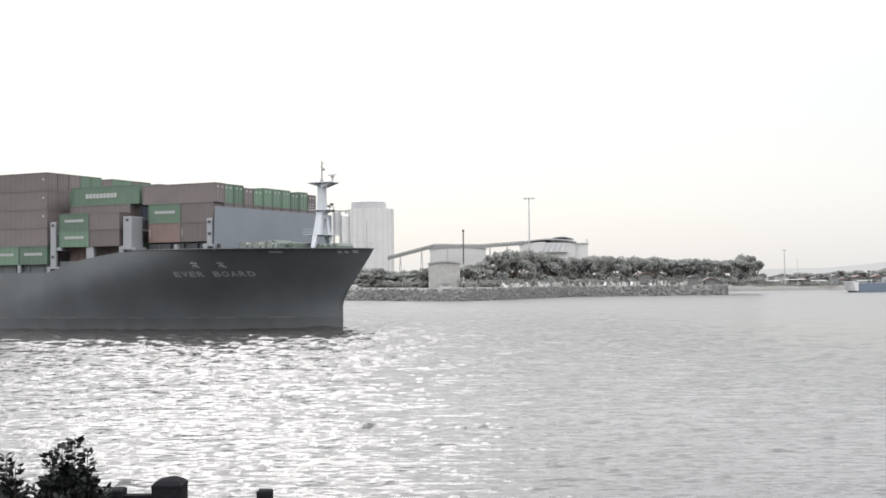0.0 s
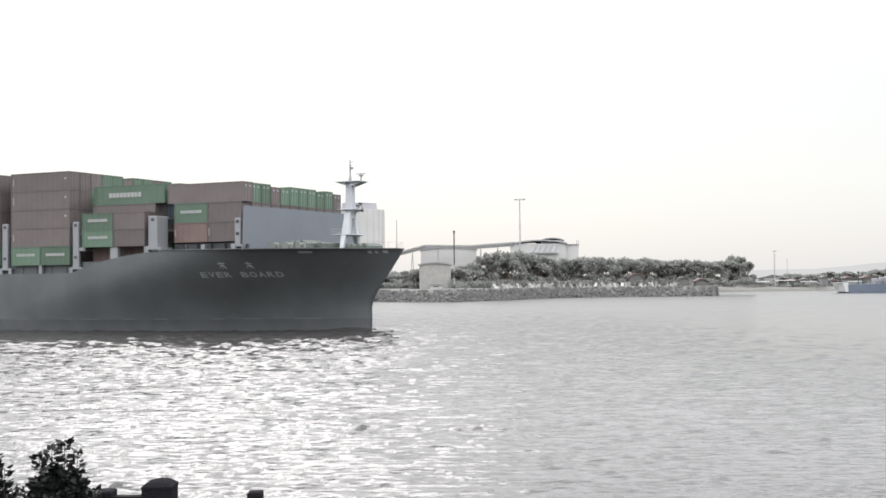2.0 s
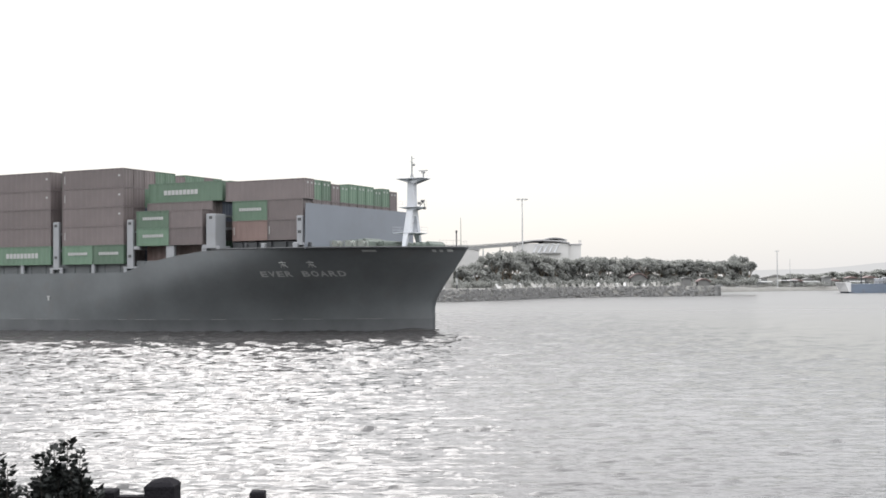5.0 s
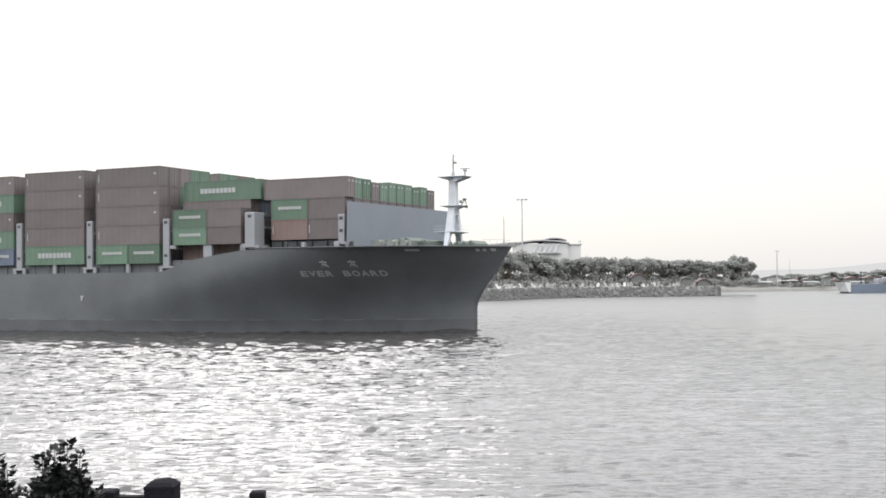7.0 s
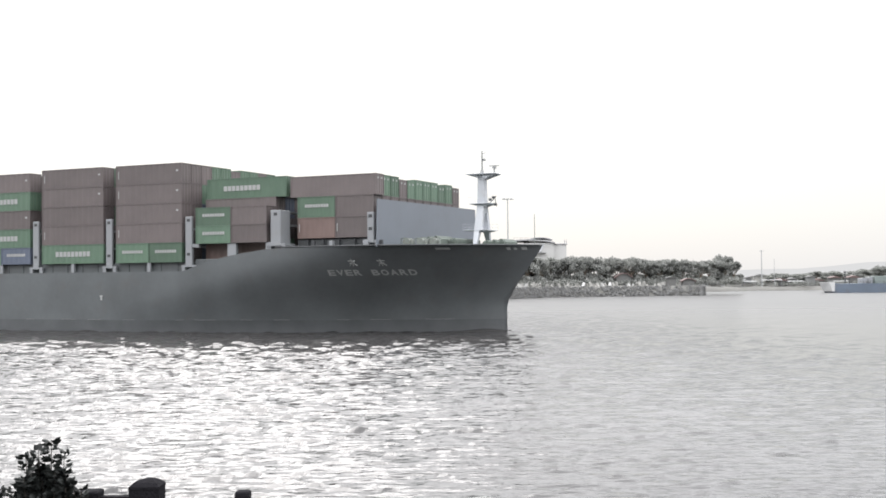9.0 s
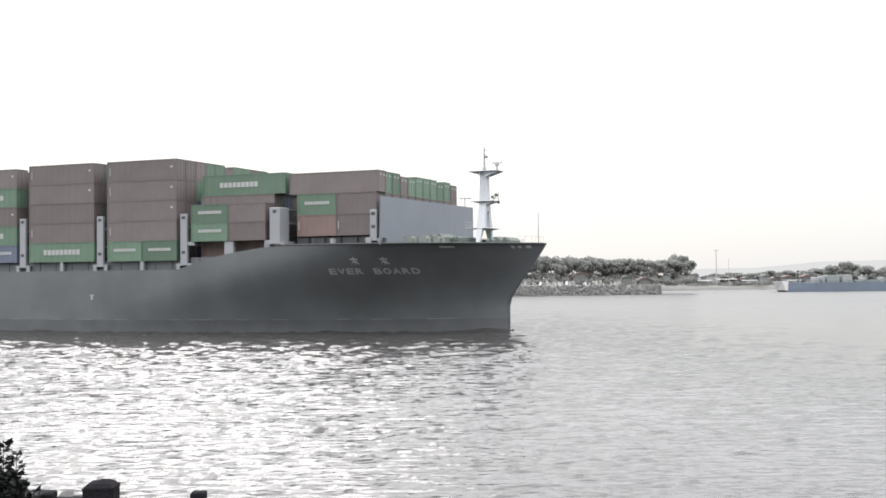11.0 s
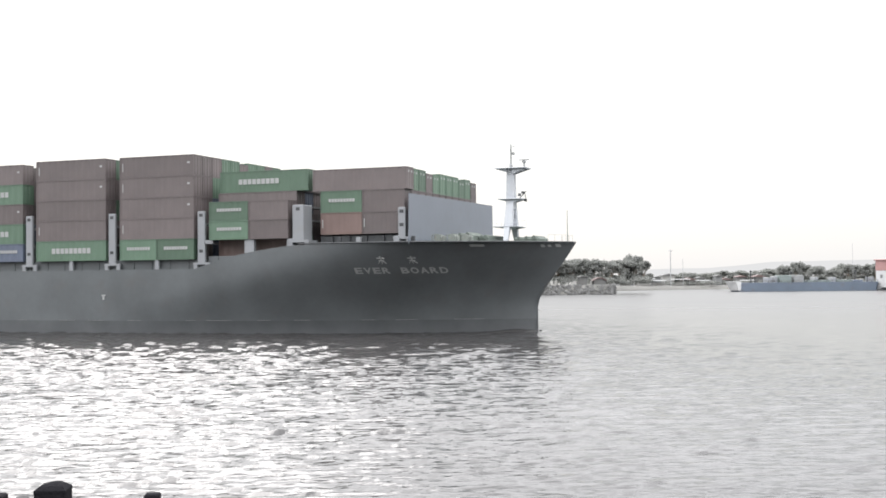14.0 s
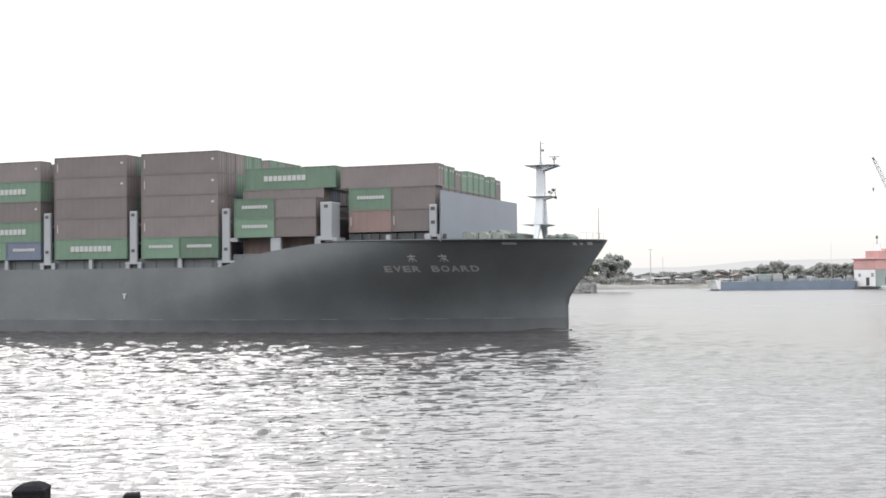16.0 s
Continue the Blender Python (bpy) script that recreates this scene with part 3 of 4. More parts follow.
def hull_writing():
    """The ship's name in raised white letters, laid on the starboard bow plating."""
    text = "EVER BOARD"
    widths = 11.6 / len(text)
    for i, ch in enumerate(text):
        if ch == " ":
            continue
        cu = bpy.data.curves.new("letter", "FONT")
        cu.body, cu.size, cu.offset, cu.resolution_u = ch, 1.0, 0.032, 3
        tmp = new("letter", cu)
        dg = bpy.context.evaluated_depsgraph_get()
        me = bpy.data.meshes.new_from_object(tmp.evaluated_get(dg))
        bpy.data.objects.remove(tmp)
        xs = [v.co.x for v in me.vertices]
        ys = [v.co.y for v in me.vertices]
        s0 = -20.5 + i * widths
        for v in me.vertices:
            u = (v.co.x - min(xs)) / (max(xs) - min(xs))
            k = (v.co.y - min(ys)) / (max(ys) - min(ys))
            v.co = on_hull(s0 + u * widths * 0.84, 7.45 + 0.80 * k)
        me.materials.clear()
        me.materials.append(LETTER)
        ob = new("letter", me)
        ob.parent = ship
    # two unreadable characters as bars
    for s in (-16.65, -12.85):
        bm = bmesh.new()
        for u0, v0, u1, v1 in ((-.5, .25, .5, .25), (-.35, -.05, .35, -.05), (0, .5, 0, -.45), (-.05, 0, -.5, -.42), (.05, 0, .5, -.42)):
            a, b = on_hull(s + u0, 9.2 + v0), on_hull(s + u1, 9.2 + v1)
            tube(bm, a, b, 0.07, n=4)
        part("bar_mark", bm, LETTER, ship)
    for s, z, w, h in ((-59.0, 4.4, 0.30, 0.55), (-59.0, 4.75, 0.6, 0.22), (4.0, 11.05, 0.5, 0.4), (2.4, 11.0, 0.35, 0.35), (3.1, 11.0, 0.3, 0.3), (-4.6, 11.0, 1.6, 0.28)):
        bm = bmesh.new()
        pts = [on_hull(s + a * w / 2, z + b * h / 2, 0.14) for a, b in ((-1, -1), (1, -1), (1, 1), (-1, 1))]
        back = [p + Vector((0, 0.3, 0)) for p in pts]
        va, vb = [bm.verts.new(p) for p in pts], [bm.verts.new(p) for p in back]
        bm.faces.new(va)
        for i in range(4):
            bm.faces.new((va[i], vb[i], vb[(i + 1) % 4], va[(i + 1) % 4]))
        part("hull_mark", bm, LETTER, ship)
    # broken pale line laid on the hull just above the boot topping
    rng = random.Random(31)
    s = -96.0
    while s < -1.5:
        long = rng.uniform(1.2, 3.8)
        bm = bmesh.new()
        for k in range(3):
            tube(bm, on_hull(s + long * k / 3, 1.2, 0.03), on_hull(s + long * (k + 1) / 3, 1.2, 0.03), 0.028, 0.016, 5)
        part("scuff_line", bm, PALE_DASH, ship, "pale dash along the lower hull")
        s += long + rng.uniform(1.5, 7.0)


hull_writing()


def bow_wave():
    """The low ridges of water that the stem pushes aside."""
    bm = bmesh.new()
    for side in (1, -1):
        prev = None
        for k in range(25):
            t = k / 24
            x, y = 0.7 - 9.0 * t, side * (half_breadth(0.7 - 9.0 * t, 0.0) + 0.25 + 2.6 * t)
            rise_z = 0.34 * math.sin(math.pi * min(1, 0.12 + t)) ** 0.7 * (0.8 + 0.3 * math.sin(9 * t + side)) + 0.04
            wide = 0.35 + 0.7 * t
            cur = [bm.verts.new((x + 0.5 * d * wide, y + side * d * wide, SEA + h)) for d, h in
                   ((-1, -0.25), (-0.5, rise_z * 0.55), (0, rise_z), (0.5, rise_z * 0.45), (1.2, -0.25))]
            if prev:
                for a in range(4):
                    bm.faces.new((prev[a], prev[a + 1], cur[a + 1], cur[a]))
            prev = cur
    ob = part("bow_wave", bm, WATER, None, smooth=True)
    tagged(ob, "low grey bow wave curling from the ship's stem", "wave")
    movers.append((ob, Matrix()))


bow_wave()


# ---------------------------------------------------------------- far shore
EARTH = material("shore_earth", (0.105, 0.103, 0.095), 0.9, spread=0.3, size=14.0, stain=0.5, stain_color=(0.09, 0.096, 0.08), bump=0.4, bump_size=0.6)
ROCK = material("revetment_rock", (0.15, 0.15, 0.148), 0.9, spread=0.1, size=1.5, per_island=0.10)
# haze over the far foliage is put into this pale grey-green base colour
LEAVES = material("haze_paled_foliage", (0.235, 0.24, 0.23), 0.8, spread=0.12, size=3.0, per_island=0.10, leaf=0.3, spec=0.1)
# near-black base colour stands in for the shrubs' backlit silhouette
SILHOUETTE_LEAVES = material("silhouette_foliage", (0.011, 0.013, 0.012), 0.6, spread=0.3, size=0.3, per_island=0.4, leaf=0.05, spec=0.2)
BARK = material("bark", (0.16, 0.13, 0.10), 0.9, spread=0.3, size=0.5, bump=0.5)
# twigs darkened in colour to join the backlit silhouette
TWIG = material("silhouette_twig", (0.05, 0.045, 0.04), 0.9, spread=0.3, size=0.1, spec=0.1)
PLASTER = material("pale_plaster", (0.44, 0.437, 0.43), 0.85, spread=0.07, size=9.0, stain=0.25, stain_color=(0.36, 0.355, 0.34))
ROOFING = material("pale_sheet_roofing", (0.29, 0.29, 0.30), 0.5, spread=0.08, size=8.0, stain=0.3, stain_color=(0.22, 0.205, 0.19))
STEEL = material("galvanised_steel", (0.36, 0.365, 0.37), 0.45, metal=0.3, spread=0.12, size=2.0)
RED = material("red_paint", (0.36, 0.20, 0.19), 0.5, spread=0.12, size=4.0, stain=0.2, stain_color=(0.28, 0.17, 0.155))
CRANE_WHITE = material("crane_white_paint", (0.52, 0.52, 0.52), 0.5, spread=0.06, size=4.0, stain=0.2, stain_color=(0.4, 0.37, 0.34))
GREEN_GREY = material("green_grey_paint", (0.17, 0.20, 0.19), 0.55, spread=0.12, size=4.0, stain=0.3, stain_color=(0.14, 0.15, 0.14))
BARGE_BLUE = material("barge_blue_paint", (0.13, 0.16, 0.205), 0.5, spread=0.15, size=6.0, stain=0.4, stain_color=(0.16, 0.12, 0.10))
# stone coloured near-black to imitate posts seen against the light
SILHOUETTE_STONE = material("silhouette_stone", (0.012, 0.0115, 0.0135), 0.75, spread=0.25, size=0.25, stain=0.3, stain_color=(0.04, 0.04, 0.04), bump=0.5, bump_size=45.0, spec=0.02)

SHORE = [(-4000, 700), (-700, 520), (-200, 455), (-70, 440), (-29, 424), (-12, 404), (6.6, 395), (23, 421), (47.6, 463), (85, 476), (113.5, 481),
         (118, 492), (113, 520), (122, 560), (140, 590), (175, 618), (205, 628), (235, 600), (262, 560), (300, 545), (420, 540), (900, 600), (4000, 900)]


def build_ground():
    """The land: sloping revetment, level top, and on to the horizon in one sheet."""
    bm = bmesh.new()
    pts = []
    for a, b in zip(SHORE, SHORE[1:]):
        n = max(1, int(math.dist(a, b) / 12)) if math.dist(a, b) < 400 else 4
        pts += [(a[0] + (b[0] - a[0]) * i / n, a[1] + (b[1] - a[1]) * i / n) for i in range(n)]
    pts.append(SHORE[-1])
    rows = []
    for i, (x, y) in enumerate(pts):
        pier = x < 114
        hump = 3.4 if pier else 1.3
        wob = noise.noise(Vector((x * 0.05, y * 0.05, 0))) * 0.5
        d = Vector((x, y)).normalized()
        prof = ((-3, -2.6), (0, -0.5), (4.5, hump + wob), (14, hump + 0.2 + wob), (60, hump + 0.8))
        row = [bm.verts.new((x + d.x * k, y + d.y * k, z)) for k, z in prof]
        row.append(bm.verts.new((x * 1.5, y * 1.5 + 200, 3.5)))
        row.append(bm.verts.new((d.x * 4700, d.y * 4700 + 10, 4.0)))
        rows.append(row)
    for a, b in zip(rows, rows[1:]):
        for j in range(len(a) - 1):
            bm.faces.new((a[j], b[j], b[j + 1], a[j + 1]))
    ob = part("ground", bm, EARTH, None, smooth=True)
    return tagged(ob, "grey-brown earth and sand of the far harbour shore", "ground", kind="structure")


build_ground()


def shore_rocks():
    rng = random.Random(3)
    line = [(-60, 437), (-29, 424), (-12, 404), (6.6, 395), (23, 421), (47.6, 463), (85, 476), (113.5, 481), (117, 490)]
    co, faces = [], []
    for a, b in zip(line, line[1:]):
        n = int(math.dist(a, b) * 11)
        for _ in range(n):
            t, k = rng.random(), rng.uniform(-0.2, 1)
            x, y = a[0] + (b[0] - a[0]) * t, a[1] + (b[1] - a[1]) * t
            d = Vector((x, y)).normalized()
            c = Vector((x + d.x * k * 4.6, y + d.y * k * 4.6, k * 3.5))
            s = rng.uniform(0.28, 0.62)
            base = len(co)
            for sx in (-1, 1):
                for sy in (-1, 1):
                    for sz in (-1, 1):
                        co.append(c + Vector((sx * s * rng.uniform(.5, 1), sy * s * rng.uniform(.5, 1), sz * s * rng.uniform(.35, .75))))
            for f in ((0, 1, 3, 2), (4, 6, 7, 5), (0, 4, 5, 1), (2, 3, 7, 6), (0, 2, 6, 4), (1, 5, 7, 3)):
                faces.append([base + i for i in f])
    me = bpy.data.meshes.new("revetment_stones")
    me.from_pydata(co, [], faces)
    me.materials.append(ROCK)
    tagged(new("revetment_stones", me), "grey broken stones of the shore revetment", "stones", kind="stuff")


shore_rocks()


def leaf_mesh(name, rng, blobs, per, leaf, mat):
    """A crown: leaf-sized quads scattered through overlapping lobes."""
    co, faces = [], []
    for c, r in blobs:
        for _ in range(per):
            v = Vector((rng.gauss(0, 1), rng.gauss(0, 1), rng.gauss(0, 1))).normalized() * (r * rng.uniform(0.45, 1.05))
            v.z *= 0.8
            p = Vector(c) + v
            s = leaf * rng.uniform(0.6, 1.4)
            q = Euler((rng.uniform(0, 6.28), rng.uniform(0, 6.28), rng.uniform(0, 6.28))).to_quaternion()
            base = len(co)
            for a, b in ((-1, 0), (-0.1, -0.45), (1, 0), (0.1, 0.45)):
                co.append(p + q @ Vector((a * s, b * s * 1.1, 0)))
            faces.append((base, base + 1, base + 2, base + 3))
    me = bpy.data.meshes.new(name)
    me.from_pydata(co, [], faces)
    me.materials.append(mat)
    return me


def tree_kind(seed, spread=1.0):
    """A unit broadleaf tree about 10 m high: (trunk mesh, crown mesh)."""
    rng = random.Random(seed)
    bm = bmesh.new()
    tube(bm, (0, 0, -0.4), (0.15, 0, 3.0), 0.32, 0.22, 8)
    blobs = [((0, 0, 6.2), 2.2), ((0.2, 0.1, 7.9), 1.7)]
    for i in range(8):
        a, rr, zz = rng.uniform(0, 6.28), rng.uniform(1.3, 2.7) * spread, rng.uniform(3.4, 8.6)
        tip = Vector((rr * math.cos(a), rr * math.sin(a), zz))
        tube(bm, (0.15, 0, rng.uniform(2.0, 3.2)), tip, 0.13, 0.04, 5)
        blobs.append((tip, rng.uniform(0.9, 1.7)))
    for i in range(6):
        a = rng.uniform(0, 6.28)
        blobs.append(((2.6 * math.cos(a) * spread, 2.6 * math.sin(a) * spread, rng.uniform(1.6, 3.2)), rng.uniform(0.9, 1.3)))
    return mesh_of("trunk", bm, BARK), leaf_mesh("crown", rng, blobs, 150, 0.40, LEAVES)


TREES = [tree_kind(s, sp) for s, sp in ((1, 1.0), (2, 1.25), (3, 0.85), (4, 1.1), (5, 1.35))]


def tree(x, y, z, high, wide, turn, kind, label, group):
    t = empty("tree", pose(x, y, z, 0, 0, turn), label, "tree", group)
    t.scale = (wide / 6.0, wide / 6.0, high / 10.0)
    for nm, me in zip(("trunk", "crown"), TREES[kind]):
        ob = new(nm, me)
        ob.parent = t
    return t


def plant_trees():
    rng = random.Random(8)
    us = [0.020, 0.030, 0.04, 0.055, 0.075, 0.09, 0.1027, 0.125, 0.15, 0.175, 0.198, 0.23, 0.248, 0.2589, 0.2668, 0.275]
    tops = [.006, .0125, .0185, .0232, .0230, .0185, .0150, .0165, .0170, .0155, .0135, .0125, .0125, .0175, .0085, .004]
    u = 0.021
    while u < 0.268:
        y = float(np.interp(u, [0.02, 0.06, 0.1, 0.16, 0.27], [438, 462, 492, 512, 512])) + rng.uniform(-8, 8)
        x = u * y
        high = 7.4 + float(np.interp(u, us, tops)) * y - 3.9 + rng.uniform(0.2, 1.5)
        peak = 0.255 < u < 0.263
        tree(x, y, 3.9, high + (0.6 if peak else 0), rng.uniform(6.5, 9.5) if not peak else 7.5, rng.uniform(0, 360), rng.randrange(5),
             "broadleaf tree in the shore belt, its green paled to imitate haze", "shore tree belt")
        u += rng.uniform(0.0052, 0.0085)
    for k in range(24):
        u = -0.066 + 0.088 * k / 23
        y = rng.uniform(434, 448) + (12 if u < -0.02 else 0)
        tree(u * y, y, 3.6, rng.uniform(5.5, 8.2), rng.uniform(6, 9), rng.uniform(0, 360), rng.randrange(5),
             "low tree on the far waterfront, its green paled to imitate haze", "shore tree belt")
    # farther trees beyond the inlet
    for k in range(46):
        u = 0.285 + 0.225 * (k + rng.uniform(-0.4, 0.4)) / 45
        y = rng.uniform(650, 690)
        top = 1.5 + float(np.interp(u, [0.28, 0.33, 0.36, 0.40, 0.412, 0.43, 0.44, 0.46, 0.51], [3.5, 5.5, 5.0, 10.5, 9.0, 6.0, 9.5, 8.5, 9.5])) + rng.uniform(-1.2, 1.0)
        tree(u * y, y, 2.6, max(3, top), rng.uniform(6, 11), rng.uniform(0, 360), rng.randrange(5),
             "tree on the distant shore, its green paled to imitate haze", "distant shore trees")
    # low growth under and between the trees
    blobs = []
    for k in range(480):
        u = rng.uniform(-0.06, 0.272)
        y = float(np.interp(u, [-0.06, 0.02, 0.06, 0.1, 0.16, 0.27], [455, 425, 450, 482, 503, 503])) + rng.uniform(-6, 6)
        r = rng.uniform(0.9, 2.1)
        blobs.append(((u * y, y, 3.7 + r * 0.4 + rng.random() * 1.3), r))
    for k in range(260):
        u, y = rng.uniform(0.275, 0.52), rng.uniform(628, 655)
        r = rng.uniform(0.8, 1.7)
        blobs.append(((u * y, y, 2.4 + r * 0.4), r))
    tagged(new("undergrowth", leaf_mesh("undergrowth", rng, blobs, 55, 0.36, LEAVES)), "low scrub along the far shore, paled to imitate haze", "shrubs", kind="stuff")


plant_trees()


# ---------------------------------------------------------------- works behind the far shore
def silo():
    s = empty("silo", pose(-37.5, 620, 0), "large pale concrete storage silo of a harbour works", "silo")
    bm = bmesh.new()
    prism(bm, ring(0, 0, 11.5, 32), ring(0, 0, 11.5, 32), 0, 43.5)
    part("shell", bm, PLASTER, s, smooth=False)
    bm = bmesh.new()
    prism(bm, ring(-1.2, 0, 9.3, 32), ring(-1.2, 0, 9.0, 32), 43.5, 47.2)
    prism(bm, ring(-1.2, 0, 9.0, 32), ring(-1.2, 0, 5.0, 32), 47.2, 48.3)
    part("roof", bm, ROOFING, s)
    for i in range(20):
        a = 6.2832 * i / 20
        bm = bmesh.new()
        c = (11.55 * math.cos(a), 11.55 * math.sin(a))
        prism(bm, rect(*c, 0.35, 0.35), rect(*c, 0.35, 0.35), 0, 43.6)
        part("pilaster", bm, PLASTER, s)
    bm = bmesh.new()
    prism(bm, ring(-12.6, -2, 2.7, 20), ring(-12.6, -2, 2.7, 20), 0, 39.8)
    prism(bm, ring(-12.6, -2, 2.7, 20), ring(-12.6, -2, 1.6, 20), 39.8, 41.0)
    part("stair_tower", bm, PLASTER, s, "round stair tower against the silo")
    bm = bmesh.new()
    for z in (34, 38.5, 42.5):
        box(bm, -20, -11, -2.5, 2.5, z, z + 0.6)
    for x in (-19.5, -16, -13):
        tube(bm, (x, -2, 0), (x, -2, 43), 0.5)
        tube(bm, (x, 2, 0), (x, 2, 41), 0.5)
    tube(bm, (-17.5, -1, 30), (-17.5, -1, 42), 1.6, 1.6, 14)
    part("lift_frame", bm, STEEL, s, "grey steel service frame with ducts")


def gabled(name, x0, x1, y0, y1, eave, ridge, label, wall, roof, base=3.0, windows=0):
    b = empty(name, pose((x0 + x1) / 2, y0, base), label, "building")
    w, d = (x1 - x0) / 2, y1 - y0
    bm = bmesh.new()
    box(bm, -w, w, 0, d, 0, eave - base)
    part("wall", bm, wall, b)
    bm = bmesh.new()
    n = 10
    prev = None
    for i in range(n + 1):
        t = i / n
        z = eave - base + (ridge - eave) * math.sin(math.pi * t)
        x = -w - 0.5 + (2 * w + 1) * t
        cur = [bm.verts.new((x, yy, zz)) for yy, zz in ((-0.5, z + 0.1), (d + 0.5, z + 0.1), (d + 0.5, z - 0.35), (-0.5, z - 0.35))]
        if prev:
            for k in range(4):
                bm.faces.new((prev[k], prev[(k + 1) % 4], cur[(k + 1) % 4], cur[k]))
        prev = cur
    part("roof", bm, roof, b)
    # gable infill
    bm = bmesh.new()
    vs = [bm.verts.new((-w + 2 * w * i / n, 0.05, eave - base + (ridge - eave) * math.sin(math.pi * i / n) - 0.3)) for i in range(n + 1)]
    bm.faces.new([bm.verts.new((w, 0.05, eave - base - 0.4)), bm.verts.new((-w, 0.05, eave - base - 0.4))][::-1] + vs[::-1])
    part("gable", bm, wall, b)
    for i in range(windows):
        bm = bmesh.new()
        x = -w + (i + 0.7) * 2 * w / (windows + 0.4)
        box(bm, x - w * 0.45 / windows, x + w * 0.45 / windows, -0.06, 0.1, (eave - base) * 0.55, (eave - base) * 0.72)
        part("window", bm, DARK, b)
    return b


def storage_hall():
    """A hall with a low arched roof, a raised monitor, a flat annex and slanting struts along its front."""
    h = empty("storage_hall", pose(38.4, 562, 3.0), "pale storage hall with arched roof and slanting front struts", "building")
    bm = bmesh.new()
    box(bm, 0, 24.2, 0, 34, 0, 20.6)
    part("wall", bm, PLASTER, h)
    bm = bmesh.new()
    box(bm, 24.2, 30.4, 1.5, 30, 0, 19.9)
    annex = part("annex", bm, PLASTER, h, "flat-roofed pale annex")
    bm = bmesh.new()
    box(bm, 24.0, 30.8, 1.1, 30.4, 19.9, 20.4, 0.05)
    part("parapet", bm, ROOFING, annex)
    for x in (29.6, 30.4):
        bm = bmesh.new()
        tube(bm, (x, 2, 20.4), (x, 2, 22.2), 0.16, n=6)
        part("vent_pipe", bm, STEEL, annex)

    def arch(name, x0, x1, y0, y1, z0, up, thick, label):
        bm, prev = bmesh.new(), None
        for k in range(15):
            t = k / 14
            z, x = z0 + up * math.sin(math.pi * t) ** 0.8, x0 + (x1 - x0) * t
            cur = [bm.verts.new((x, yy, zz)) for yy, zz in ((y0, z), (y1, z), (y1, z - thick), (y0, z - thick))]
            if prev:
                for a in range(4):
                    bm.faces.new((prev[a], prev[(a + 1) % 4], cur[(a + 1) % 4], cur[a]))
            else:
                bm.faces.new(cur)
            prev = cur
        bm.faces.new(prev[::-1])
        part(name, bm, ROOFING, h, label)

    arch("roof", -0.9, 24.8, -0.8, 34.8, 21.0, 1.5, 0.6, "low arched sheet roof")
    bm = bmesh.new()
    box(bm, 12.6, 23.2, 2.0, 30, 20.8, 22.2)
    part("monitor", bm, PLASTER, h)
    arch("monitor_roof", 12.0, 23.8, 1.4, 30.6, 22.3, 1.2, 0.4, "raised arched monitor roof")
    for k in range(5):
        bm = bmesh.new()
        x = 7.4 + 2.5 * k
        tube(bm, (x, -1.6, 16.4), (x + 2.2, -0.4, 20.2), 0.28, n=6)
        part("strut", bm, MAST_WHITE, h, "white slanting strut")
    bm = bmesh.new()
    box(bm, 6.8, 20.5, -1.9, -0.2, 16.0, 16.4, 0.05)
    part("ledge", bm, STEEL, h)


def conveyor():
    c = empty("conveyor_gallery", pose(0, 556, 0), "long inclined steel conveyor gallery between works buildings", "conveyor")
    line = [(-26, 16.0), (-4, 21.6), (17, 21.2), (38, 22.6)]
    for a, b in zip(line, line[1:]):
        bm = bmesh.new()
        for dz in (0.0, 1.6):
            for dy in (-1, 1):
                tube(bm, (a[0], dy, a[1] + dz), (b[0], dy, b[1] + dz), 0.16, n=5)
        n = int(abs(b[0] - a[0]) / 1.8)
        for i in range(n):
            t0, t1 = i / n, (i + 1) / n
            p = lambda t, dz, dy: (a[0] + (b[0] - a[0]) * t, dy, a[1] + (b[1] - a[1]) * t + dz)
            tube(bm, p(t0, 0, -1), p(t1, 1.6, -1), 0.08, n=4)
        for dy in (-0.9, 0.9):
            bm.faces.new([bm.verts.new(q) for q in ((a[0], dy, a[1] + 0.2), (b[0], dy, b[1] + 0.2), (b[0], dy, b[1] + 1.25), (a[0], dy, a[1] + 1.25))])
        bm.faces.new([bm.verts.new(q) for q in ((a[0], -0.9, a[1] + 0.2), (b[0], -0.9, b[1] + 0.2), (b[0], 0.9, b[1] + 0.2), (a[0], 0.9, a[1] + 0.2))])
        vs = [bm.verts.new(q) for q in ((a[0], -1, a[1] + 1.7), (b[0], -1, b[1] + 1.7), (b[0], 1, b[1] + 1.7), (a[0], 1, a[1] + 1.7))]
        bm.faces.new(vs)
        part("truss", bm, GREY, c)
    for x, z in ((-20, 17.4), (-10, 20.0), (2, 21.4), (22, 21.4), (30, 22)):
        bm = bmesh.new()
        tube(bm, (x - 1, 0, 3), (x, 0, z), 0.2, n=5)
        tube(bm, (x + 1, 0, 3), (x, 0, z), 0.2, n=5)
        part("trestle", bm, STEEL, c)


